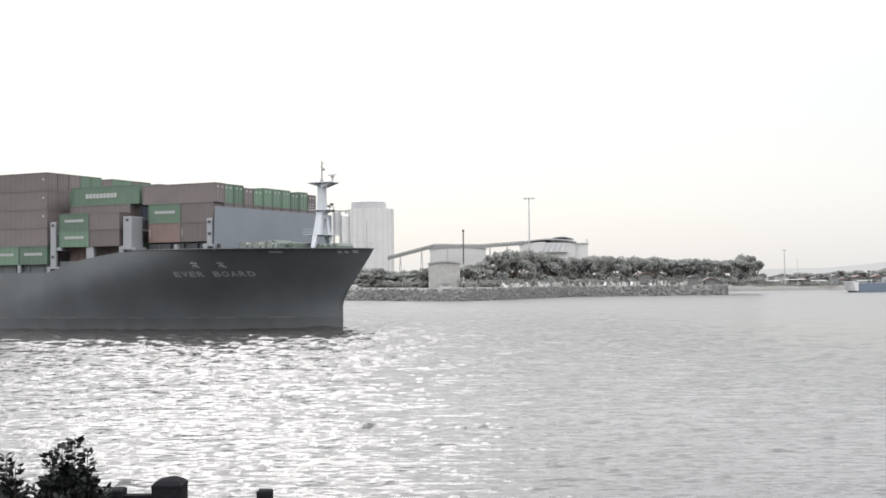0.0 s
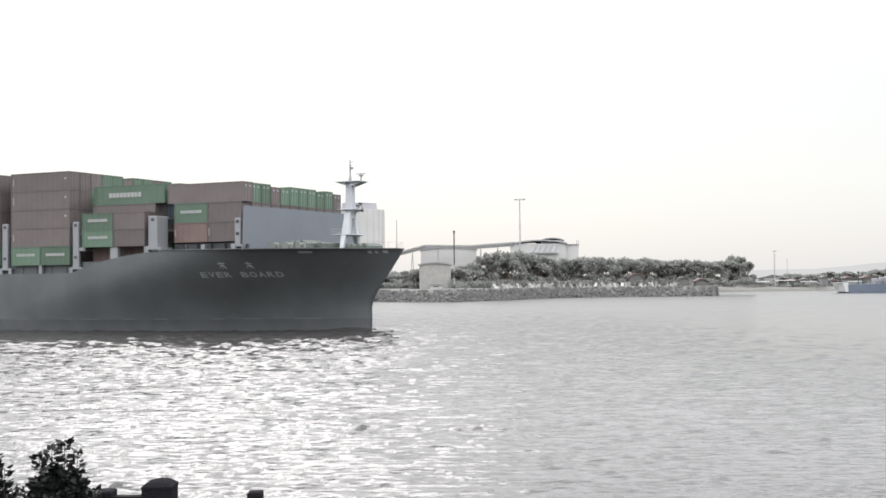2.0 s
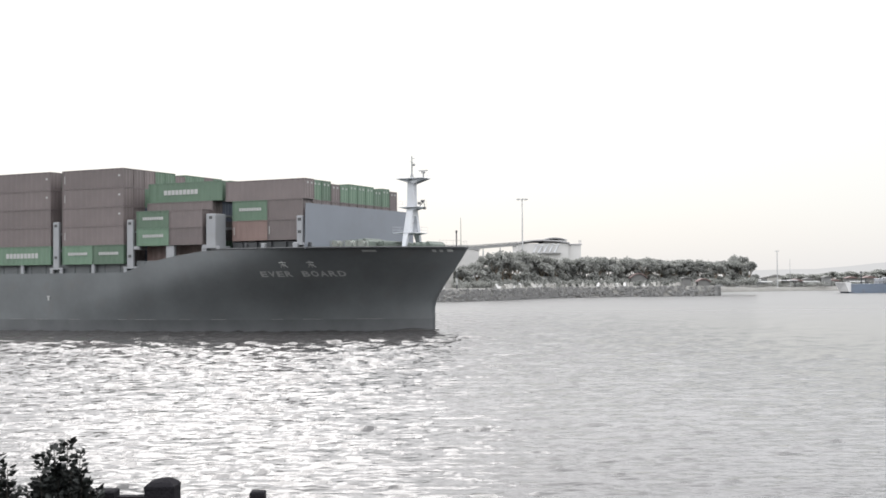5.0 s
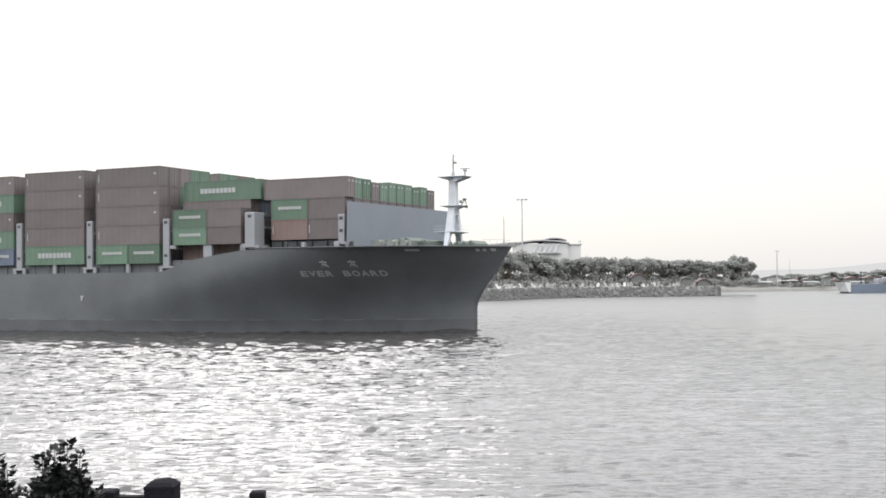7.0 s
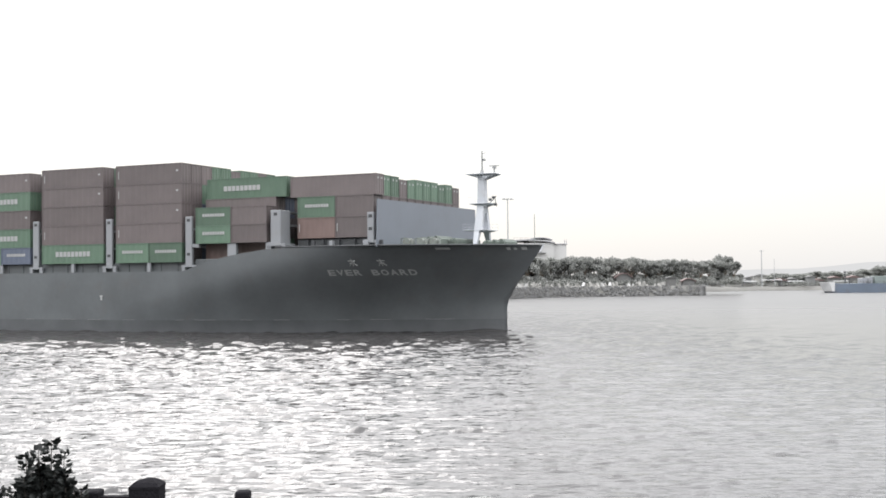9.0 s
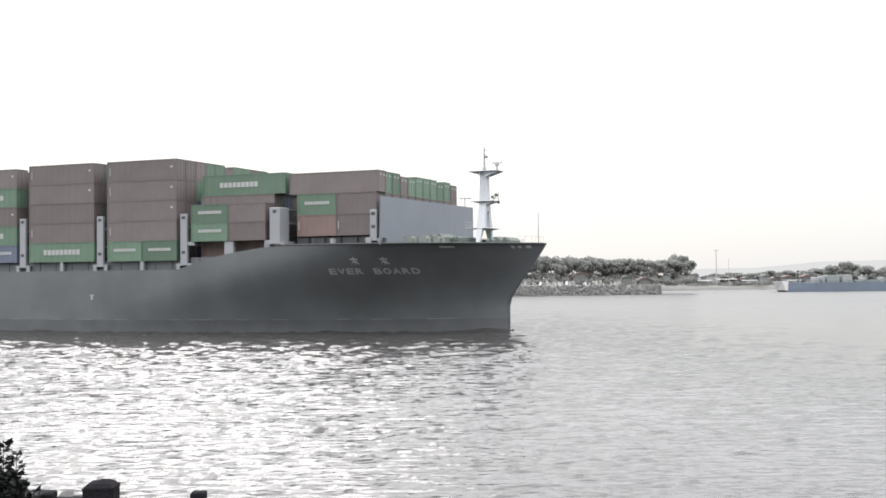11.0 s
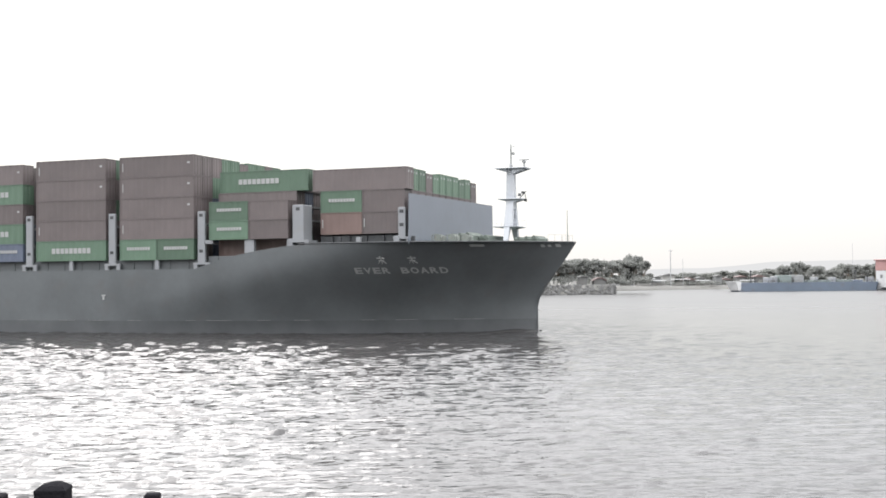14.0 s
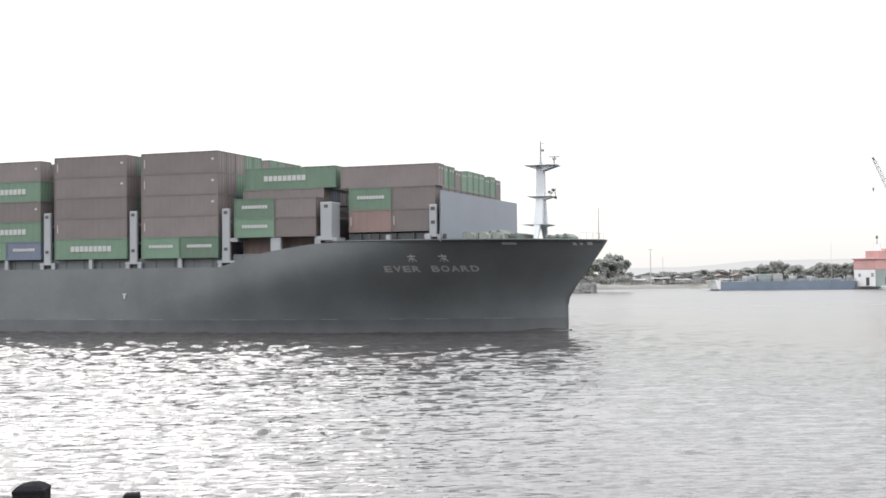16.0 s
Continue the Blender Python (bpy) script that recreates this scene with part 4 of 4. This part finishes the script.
def lamp_mast(x, y, top, base=3.5, arm=2.4):
    m = empty("lamp_mast", pose(x, y, base), "tall grey floodlight mast with a ring of lamps", "lamp mast")
    bm = bmesh.new()
    tube(bm, (0, 0, 0), (0, 0, top - base), 0.42, 0.2, 10)
    part("pole", bm, STEEL, m)
    for i in range(8):
        a = 6.2832 * i / 8
        bm = bmesh.new()
        tube(bm, (0, 0, top - base - 0.6), (arm * 0.8 * math.cos(a), arm * 0.8 * math.sin(a), top - base - 0.3), 0.06, n=5)
        c = (arm * math.cos(a) * 0.85, arm * math.sin(a) * 0.85)
        box(bm, c[0] - 0.45, c[0] + 0.45, c[1] - 0.45, c[1] + 0.45, top - base - 0.55, top - base - 0.1, 0.08)
        part("floodlight", bm, STEEL, m)


def marker_pole():
    """Black and white banded pole on the shore."""
    m = empty("marker_pole", pose(6.9, 402, 3.0), "slim black and white banded navigation marker pole", "marker pole")
    n = 9
    for i in range(n):
        bm = bmesh.new()
        tube(bm, (0, 0, i * 2.2), (0, 0, (i + 1) * 2.2), 0.21, 0.21, 8)
        dark = i >= 5 or i % 2 == 0
        part("band", bm, DARK if dark else LETTER, m, "dark band" if dark else "white band")
    bm = bmesh.new()
    tube(bm, (0, 0, 19.8), (0, 0, 20.5), 0.4, 0.3, 8)
    part("lantern", bm, DARK, m)


def plain_pole(x, y, z0, z1, r, arm=0.0):
    m = empty("utility_pole", pose(x, y, z0), "thin grey utility pole on the distant shore", "pole")
    bm = bmesh.new()
    tube(bm, (0, 0, 0), (0, 0, z1 - z0), r, r * 0.7, 6)
    part("pole", bm, STEEL, m)
    if arm:
        bm = bmesh.new()
        box(bm, -arm, arm, -0.12, 0.12, z1 - z0 - 0.6, z1 - z0 - 0.3)
        part("crossarm", bm, STEEL, m)


silo()
gabled("warehouse", -6.2, 20.4, 566, 590, 21.2, 22.4, "pale low works building beside the conveyor", PLASTER, ROOFING)
storage_hall()
conveyor()
lamp_mast(36.4, 500, 40.8)
marker_pole()
for x, y, z0, z1, r, arm in ((161, 560, 2, 19.4, 0.28, 1.0), (167.6, 562, 2, 15.2, 0.14, 0), (122, 540, 2, 13, 0.10, 0),
                             (288, 640, 2, 24, 0.11, 0)):
    plain_pole(x, y, z0, z1, r, arm)


def shed(x0, x1, y, z0, z1, roof_label, group):
    b = empty("open_shed", pose((x0 + x1) / 2, y, z0), roof_label, "shed", group)
    w, h = (x1 - x0) / 2, z1 - z0
    bm = bmesh.new()
    prism(bm, rect(0, 2, w, 3.4), rect(0, 2, w, 2.6), h - 0.35, h)
    part("roof", bm, GREY, b)
    for sx in (-1, 1):
        for yy in (0, 4):
            bm = bmesh.new()
            tube(bm, (sx * (w - 0.3), yy, 0), (sx * (w - 0.3), yy, h - 0.3), 0.12, n=5)
            part("post", bm, STEEL, b)
    bm = bmesh.new()
    box(bm, -w * 0.8, w * 0.7, 1, 3.6, 0, h * 0.55, 0.1)
    part("stacked_load", bm, CONCRETE, b)


for x0, x1, y, z1 in ((158.5, 170, 622, 5.6), (170.5, 178, 630, 4.6), (182, 193, 634, 5.2), (148, 156, 612, 4.2), (197, 206, 638, 4.4), (213, 221, 612, 4.4)):
    shed(x0, x1, y, 1.6, z1, "low open shed with a pale roof", "sheds by the inlet")


def dike_blocks():
    """Pale concrete blocks set along the crest of the revetment."""
    rng = random.Random(21)
    bm = bmesh.new()
    prism(bm, rect(0, 0, 0.62, 0.45), rect(0, 0, 0.40, 0.32), -0.4, 1.5)
    me = mesh_of("concrete_block", bm, CONCRETE)
    pale = me.copy()
    pale.materials[0] = PLASTER
    line = [(20, 422), (47.6, 468), (85, 482), (110, 487)]
    for a, b in zip(line, line[1:]):
        n = int(math.dist(a, b) / 1.25)
        for i in range(n):
            if rng.random() < 0.22:
                continue
            t = (i + rng.uniform(0, 0.6)) / n
            ob = new("concrete_block", pale if rng.random() < 0.15 else me)
            s = rng.uniform(0.45, 1.15)
            ob.matrix_basis = pose(a[0] + (b[0] - a[0]) * t, a[1] + (b[1] - a[1]) * t + rng.uniform(3, 8), 3.6, rng.uniform(-28, 28), rng.uniform(-28, 28), rng.uniform(-40, 40)) @ Matrix.Diagonal((s, s, s * rng.uniform(0.7, 1.3), 1))
            tagged(ob, "pale concrete block on the shore revetment", "concrete block", "blocks along the revetment")


dike_blocks()
gabled("shore_shed", -30, -12, 452, 460, 7.0, 8.0, "long grey shed near the far waterfront", CONCRETE, ROOFING, base=3.0)
gabled("waterfront_store", -5.2, 6.0, 424.5, 431, 12.4, 13.2, "grey two-storey store behind the far waterfront", CONCRETE, ROOFING, base=3.2)
gabled("shore_hut", -1.5, 3.0, 418, 421, 5.2, 5.7, "small pale hut at the far waterfront", PLASTER, ROOFING, base=3.2, windows=1)
TILE = material("faded_roof_tile", (0.12, 0.085, 0.08), 0.8, spread=0.15, size=1.5, stain=0.3, stain_color=(0.09, 0.08, 0.075))
MUTED = material("weathered_render", (0.125, 0.125, 0.122), 0.85, spread=0.2, size=2.0, stain=0.3, stain_color=(0.09, 0.09, 0.085))
gabled("tiled_hut", 82, 88.5, 500, 504, 7.0, 8.9, "small hut with a faded reddish roof among the trees", MUTED, TILE, base=3.4)
gabled("shore_cottage", 107.5, 112.5, 488, 492, 5.2, 6.4, "low cottage with a faded reddish roof by the spit", MUTED, TILE, base=3.4)
gabled("shore_cabin", 101, 104.5, 487, 490, 6.6, 7.1, "small grey cabin among shore scrub", MUTED, MUTED, base=3.4)


def inlet_village():
    """Low houses crowded along the shore of the inlet."""
    rng = random.Random(52)
    walls = [CONCRETE, MUTED, MUTED, GREY, MUTED]
    roofs = [MUTED, TILE, DARK, MUTED]
    x = 146.0
    while x < 232:
        w, y = rng.uniform(3.0, 7.5), rng.uniform(632, 646)
        top = rng.uniform(4.2, 7.4)
        h = empty("waterside_house", pose(x + w / 2, y, 1.6), "low waterside house with a shallow roof", "house", "houses by the inlet")
        bm = bmesh.new()
        box(bm, -w / 2, w / 2, 0, 5, 0, top - 1.6)
        part("wall", bm, rng.choice(walls), h)
        bm = bmesh.new()
        wedge(bm, [(-w / 2 - 0.4, top - 1.6), (0, top - 1.6 + w * 0.16), (w / 2 + 0.4, top - 1.6), (w / 2 + 0.4, top - 1.8), (-w / 2 - 0.4, top - 1.8)], -0.5, 5.5)
        part("roof", bm, rng.choice(roofs), h)
        for k in range(max(1, int(w / 2.4))):
            bm = bmesh.new()
            cx = -w / 2 + (k + 0.5) * w / max(1, int(w / 2.4))
            box(bm, cx - 0.5, cx + 0.5, -0.05, 0.08, 0.9, 2.0)
            part("window", bm, DARK, h)
        x += w + rng.uniform(0.6, 5.0)


inlet_village()


def distant_hills():
    bm = bmesh.new()
    prof = [(-0.6, 4), (0.0, 4), (0.2, 6), (0.25, 12), (0.27, 24), (0.30, 26), (0.32, 26), (0.34, 31), (0.373, 40), (0.4145, 43), (0.466, 45), (0.52, 46), (0.62, 36), (0.8, 8), (1.2, 4)]
    prev = None
    for i in range(181):
        u = -0.6 + 1.8 * i / 180
        z = float(np.interp(u, [p[0] for p in prof], [p[1] for p in prof])) + 2.2 * noise.noise(Vector((u * 30, 0, 0)))
        cur = [bm.verts.new((u * yy, yy, zz)) for yy, zz in ((2900, 2.0), (3000, max(3.0, z)), (3300, 2.0))]
        if prev:
            for k in (0, 1):
                bm.faces.new((prev[k], cur[k], cur[k + 1], prev[k + 1]))
        prev = cur
    # hills glow an even grey, imitating the bright haze over them
    m = bpy.data.materials.new("hill_haze_glow")
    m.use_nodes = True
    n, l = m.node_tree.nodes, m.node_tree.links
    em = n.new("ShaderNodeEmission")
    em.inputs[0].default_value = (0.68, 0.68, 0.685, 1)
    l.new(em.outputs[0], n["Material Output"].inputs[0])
    tagged(part("backdrop", bm, m, None, smooth=True), "line of hills, bright haze imitated by a pale glow", "backdrop", kind="structure")


distant_hills()


# ---------------------------------------------------------------- moored craft
def moored_barge():
    b = empty("barge", pose(213.5, 528, SEA, 0, 0, -1), "long blue steel work barge moored at the far quay", "barge")
    bm = bmesh.new()
    low = [(-31, -5.5), (32, -5.5), (33.2, -4), (33.2, 4), (32, 5.5), (-31, 5.5), (-33, 0)]
    high = [(-32.5, -6), (33, -6), (34, -4.5), (34, 4.5), (33, 6), (-32.5, 6), (-35.5, 0)]
    prism(bm, low, high, -0.6, 4.0)
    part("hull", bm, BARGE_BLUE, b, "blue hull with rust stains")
    bm = bmesh.new()
    prism(bm, [(-32.0, -6.2), (-30.8, -6.2), (-30.8, 6.2), (-32.0, 6.2), (-34.0, 0)], [(-33.2, -6.3), (-30.8, -6.3), (-30.8, 6.3), (-33.2, 6.3), (-36.0, 0)], 0.6, 4.7)
    part("forecastle", bm, CRANE_WHITE, b, "white raised end of the barge")
    bm = bmesh.new()
    for x in range(-27, 34, 3):
        tube(bm, (x, -5.9, 3.9), (x, -5.9, 5.0), 0.06, n=4)
    tube(bm, (-27, -5.9, 5.0), (33, -5.9, 5.0), 0.06, n=4)
    tube(bm, (-27, -5.9, 4.5), (33, -5.9, 4.5), 0.05, n=4)
    part("guard_rail", bm, DARK, b)
    for x0, x1, z1, mt, nm in ((-17.5, -15.6, 6.4, SHIP_WHITE, "locker"), (-14.2, -13, 6.9, SHIP_WHITE, "locker"), (-12, -6.4, 7.3, GREEN_GREY, "deck_house"), (-5.2, -0.6, 7.4, GREY, "deck_house"),
                            (4.6, 6, 6.3, SHIP_WHITE, "locker"), (1, 12, 5.0, GREEN_GREY, "hatch_cover"), (13.2, 14.4, 6.2, SHIP_WHITE, "locker"), (14.8, 22, 5.1, GREEN_GREY, "hatch_cover"),
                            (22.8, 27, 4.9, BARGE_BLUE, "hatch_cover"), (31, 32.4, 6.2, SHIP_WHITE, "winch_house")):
        bm = bmesh.new()
        box(bm, x0, x1, -3.5, 3.0, 3.95, z1, 0.15)
        part(nm, bm, mt, b)
    for x, z1 in ((-24.5, 9.6), (-22.6, 6.6), (-5.8, 9.0), (24.5, 9.4), (30.2, 6.8), (17.6, 6.5)):
        bm = bmesh.new()
        tube(bm, (x, -1, 3.9), (x, -1, z1), 0.28, 0.2, 6)
        box(bm, x - 0.5, x + 0.5, -1.5, -0.5, z1 - 0.7, z1 - 0.2)
        part("samson_post", bm, DARK, b)


def crane_vessel():
    c = empty("floating_crane", pose(260, 520, SEA, 0, 0, 24), "white and red floating crane moored at the quay", "floating crane")
    bm = bmesh.new()
    box(bm, -6, 34, -8, 14, -0.8, 1.6, 0.2)
    part("pontoon", bm, CRANE_WHITE, c)
    bm = bmesh.new()
    box(bm, -9.5, 9, -2, 10, 1.2, 9.0, 0.1)
    house = part("house", bm, CRANE_WHITE, c, "white lower deckhouse")
    # the side wall's shade is put into a thin grey-green panel
    bm = bmesh.new()
    box(bm, -9.4, 9.0, -2.12, -2.003, 1.3, 8.95)
    part("side_cladding", bm, GREEN_GREY, house, "grey-green panel imitating shade on the side wall")
    for x in (-1.8, 5.0):
        bm = bmesh.new()
        box(bm, x - 1.1, x + 1.1, -2.2, -2.0, 1.7, 5.6, 0.05)
        part("doorway", bm, DARK, house)
    for y, z0, z1, h in ((2.2, 1.6, 5.4, 1.0), (-0.4, 5.6, 7.4, 0.7), (6.8, 5.6, 7.2, 0.7)):
        bm = bmesh.new()
        box(bm, -9.58, -9.4, y - h, y + h, z0, z1, 0.04)
        part("doorway" if z0 < 3 else "window", bm, DARK if z0 < 3 else GREY, house)
    bm = bmesh.new()
    box(bm, -9.6, 9.1, -2.2, 10.1, 9.0, 13.6, 0.1)
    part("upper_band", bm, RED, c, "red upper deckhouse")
    bm = bmesh.new()
    box(bm, -10.2, 9.7, -2.8, 10.7, 13.6, 14.2, 0.1)
    box(bm, -6.4, 9.2, -1.6, 6.0, 14.2, 17.6, 0.1)
    box(bm, 1.5, 9.0, -1.2, 6.0, 17.6, 18.6, 0.1)
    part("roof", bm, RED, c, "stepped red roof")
    bm = bmesh.new()
    prism(bm, rect(-3.2, 2, 1.3, 1.3), rect(-3.2, 2, 1.0, 1.0), 17.6, 20.6)
    part("lantern_house", bm, CRANE_WHITE, c)
    bm = bmesh.new()
    tube(bm, (-3.2, 2, 20.6), (-3.2, 2, 24.9), 0.16, 0.1)
    box(bm, -3.6, -2.8, 1.6, 2.4, 23.2, 24.3, 0.1)
    part("light_mast", bm, DARK, c)
    # lattice jib
    jib = empty("tower_crane", pose(284.5, 530, 2.0), "pale lattice jib crane raised over the quay", "crane")
    foot, tip = Vector((0, 0, 9.0)), Vector((-24.2, 0, 57.6))
    axis_v = (tip - foot).normalized()
    side_v = Vector((0, 1, 0))
    up_v = axis_v.cross(side_v).normalized()
    for a in (-1, 1):
        for b in (-1, 1):
            bm = bmesh.new()
            tube(bm, foot + side_v * a * 1.2 + up_v * b * 1.2, tip + side_v * a * 0.5 + up_v * b * 0.5, 0.22, 0.16, 6)
            part("chord", bm, CRANE_WHITE, jib)
    bm = bmesh.new()
    n = 24
    for i in range(n):
        p, q = foot.lerp(tip, i / n), foot.lerp(tip, (i + 1) / n)
        w0, w1 = 1.2 - 0.7 * i / n, 1.2 - 0.7 * (i + 1) / n
        s = 1 if i % 2 else -1
        for a in (-1, 1):
            tube(bm, p + side_v * a * w0 + up_v * s * w0, q + side_v * a * w1 - up_v * s * w1, 0.1, n=4)
            tube(bm, p + up_v * a * w0 + side_v * s * w0, q + up_v * a * w1 - side_v * s * w1, 0.1, n=4)
    part("lacing", bm, CRANE_WHITE, jib)
    bm = bmesh.new()
    prism(bm, rect(2, 0, 5, 3.5), rect(2, 0, 4.5, 3), 0, 9.5)
    part("machinery_house", bm, GREY, jib)
    bm = bmesh.new()
    tube(bm, tip, tip + Vector((-0.9, 0, 1.2)), 0.5, 0.5, 8)
    part("sheave", bm, DARK, jib)
    bm = bmesh.new()
    tube(bm, tip + Vector((-0.7, 0, 0)), tip + Vector((-0.7, 0, -13)), 0.03, n=4)
    part("hoist_rope", bm, DARK, jib)
    bm = bmesh.new()
    prism(bm, rect(tip.x - 0.7, 0, 0.2, 0.2), rect(tip.x - 0.7, 0, 0.34, 0.3), tip.z - 14.4, tip.z - 13.0)
    tube(bm, tip + Vector((-0.7, 0, -14.4)), tip + Vector((-0.5, 0, -15.0)), 0.1, n=6)
    part("hook", bm, DARK, jib)


moored_barge()
crane_vessel()


# ---------------------------------------------------------------- near quay
PAVING = material("worn_quay_paving", (0.115, 0.112, 0.106), 0.85, spread=0.22, size=2.0, stain=0.4, stain_color=(0.075, 0.072, 0.066), bump=0.4, bump_size=6.0)


def near_quay():
    bm = bmesh.new()
    prism(bm, [(-400, -300), (400, -300), (400, 10.1), (-400, 10.1)], [(-400, -300), (400, -300), (400, 10.0), (-400, 10.0)], -3, 4.25)
    tagged(part("pavement", bm, PAVING, None), "grey concrete quay on the near side", "pavement", kind="structure")
    bm = bmesh.new()
    box(bm, -9, 7, -6, 3.2, 4.2, 5.2, 0.05)
    tagged(part("terrace", bm, PAVING, None), "raised concrete terrace over the quay", "terrace", kind="structure")


near_quay()


def stone_post(x, y, half, top, peak, label):
    p = empty("stone_post", pose(x, y, 4.25), label, "post", "stone posts along the quay")
    h = top - 4.25
    bm = bmesh.new()
    box(bm, -half * 0.985, half * 0.985, -half, half, 0, h - 0.045, half * 0.06)
    part("shaft", bm, SILHOUETTE_STONE, p)
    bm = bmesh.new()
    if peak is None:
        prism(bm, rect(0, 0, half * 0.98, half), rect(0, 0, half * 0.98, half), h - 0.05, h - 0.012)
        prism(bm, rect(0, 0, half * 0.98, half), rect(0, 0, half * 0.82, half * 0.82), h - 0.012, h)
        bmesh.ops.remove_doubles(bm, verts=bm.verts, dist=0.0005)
        part("cap", bm, SILHOUETTE_STONE, p)
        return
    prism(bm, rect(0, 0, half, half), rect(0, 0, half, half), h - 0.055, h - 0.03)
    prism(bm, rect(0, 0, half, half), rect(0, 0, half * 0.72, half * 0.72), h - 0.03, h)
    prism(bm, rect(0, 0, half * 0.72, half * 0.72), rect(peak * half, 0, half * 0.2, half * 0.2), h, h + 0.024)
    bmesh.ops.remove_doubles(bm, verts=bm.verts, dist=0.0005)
    part("cap", bm, SILHOUETTE_STONE, p)


stone_post(-2.215, 9.6, 0.122, 5.226, 0.25, "stone quay post with a low pyramid cap, painted near-black as a silhouette")
stone_post(-2.67, 9.6, 0.09, 5.160, None, "small stone quay post beside the shrub, painted near-black as a silhouette")
stone_post(-1.45, 9.6, 0.060, 5.138, None, "slim stone quay post with chamfered top, painted near-black as a silhouette")


def quay_rail():
    r = empty("quay_rail", pose(0, 9.62, 4.25), "stone rail between the quay posts, painted near-black as a silhouette", "rail")
    bm = bmesh.new()
    prism(bm, rect(-2.43, 0, 0.16, 0.05), rect(-2.43, 0, 0.16, 0.05), 0.70, 0.855)
    part("bar", bm, SILHOUETTE_STONE, r)
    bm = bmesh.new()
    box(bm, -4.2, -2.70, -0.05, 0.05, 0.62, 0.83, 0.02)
    part("bar", bm, SILHOUETTE_STONE, r)


quay_rail()


def shrub(x, y, z, rng, spots, label, per=60):
    """A leafy bush: twigs and single leaves on them."""
    s = empty("shrub", pose(x, y, z), label, "shrub", "shrubs on the quay")
    twigs, leaves_co, leaves_f = bmesh.new(), [], []
    for tx, ty, tz in spots:
        tip = Vector((tx, ty, tz))
        root = Vector((tx * 0.25, ty * 0.25, 0.0))
        mid = root.lerp(tip, 0.6) + Vector((tx * 0.12, 0, 0))
        tube(twigs, root, mid, 0.010, 0.007, 5)
        tube(twigs, mid, tip, 0.007, 0.003, 5)
        for k in range(per):
            t = rng.random() ** 0.55
            p = mid.lerp(tip, t) if t > 0.25 else root.lerp(mid, 0.5 + t)
            a, lift = rng.uniform(0, 6.283), rng.uniform(-0.3, 0.95)
            d = Vector((math.cos(a), math.sin(a), lift)).normalized()
            p = p + d * 0.015
            ln, wd = rng.uniform(0.045, 0.08), rng.uniform(0.015, 0.024)
            sd = d.cross(Vector((rng.gauss(0, 1), rng.gauss(0, 1), 1.0))).normalized() * wd
            up = d.cross(sd).normalized() * wd * 0.35
            base = len(leaves_co)
            leaves_co += [p, p + d * ln * 0.35 + sd + up, p + d * ln * 0.75 + sd * 0.8 + up, p + d * ln, p + d * ln * 0.75 - sd * 0.8 + up, p + d * ln * 0.35 - sd + up, p + d * ln * 0.5]
            leaves_f += [(base, base + 6, base + 1), (base + 1, base + 6, base + 2), (base + 2, base + 6, base + 3), (base + 3, base + 6, base + 4),
                         (base + 4, base + 6, base + 5), (base + 5, base + 6, base)]
    part("stem", twigs, TWIG, s)
    me = bpy.data.meshes.new("foliage")
    me.from_pydata(leaves_co, [], leaves_f)
    me.materials.append(SILHOUETTE_LEAVES)
    ob = new("foliage", me)
    ob.parent = s


def plant_shrubs():
    rng = random.Random(17)
    spots = [(0.02, 0, 1.36), (-0.09, 0.03, 1.27), (0.12, 0, 1.26), (-0.16, -0.05, 1.24)]
    for k in range(92):
        a = rng.uniform(0, 6.283)
        r = 0.29 * rng.random() ** 0.5
        spots.append((r * math.cos(a) - 0.02, r * math.sin(a), 1.27 - 1.15 * r + rng.uniform(-0.3, 0.02)))
    shrub(-2.89, 9.25, 4.25, rng, spots, "leafy shrub against bright water, painted near-black as a silhouette")
    spots = [(-0.04, 0, 1.24), (0.02, 0.02, 1.14)]
    for k in range(34):
        a, r = rng.uniform(0, 6.283), 0.26 * rng.random() ** 0.5
        spots.append((r * math.cos(a) - 0.12, r * math.sin(a), 1.06 - 0.5 * r + rng.uniform(-0.3, 0.02)))
    shrub(-3.36, 9.25, 4.25, rng, spots, "low shrub beside the quay rail, painted near-black as a silhouette")
    spots = [(0.0, 0, 0.84), (0.05, 0.02, 0.80), (-0.05, 0.01, 0.82), (0.02, -0.02, 0.8)]
    shrub(-2.45, 9.3, 4.25, rng, spots, "small leafy sprig by the quay post", 16)


plant_shrubs()


# ---------------------------------------------------------------- motion
def motions():
    for ob, place in movers:
        walk(ob, [(t, m @ place) for t, m in SHIP_ROWS])
    walk(water, [(2.0 * i, pose(0.16 * i, -0.30 * i, SEA)) for i in range(9)])


motions()
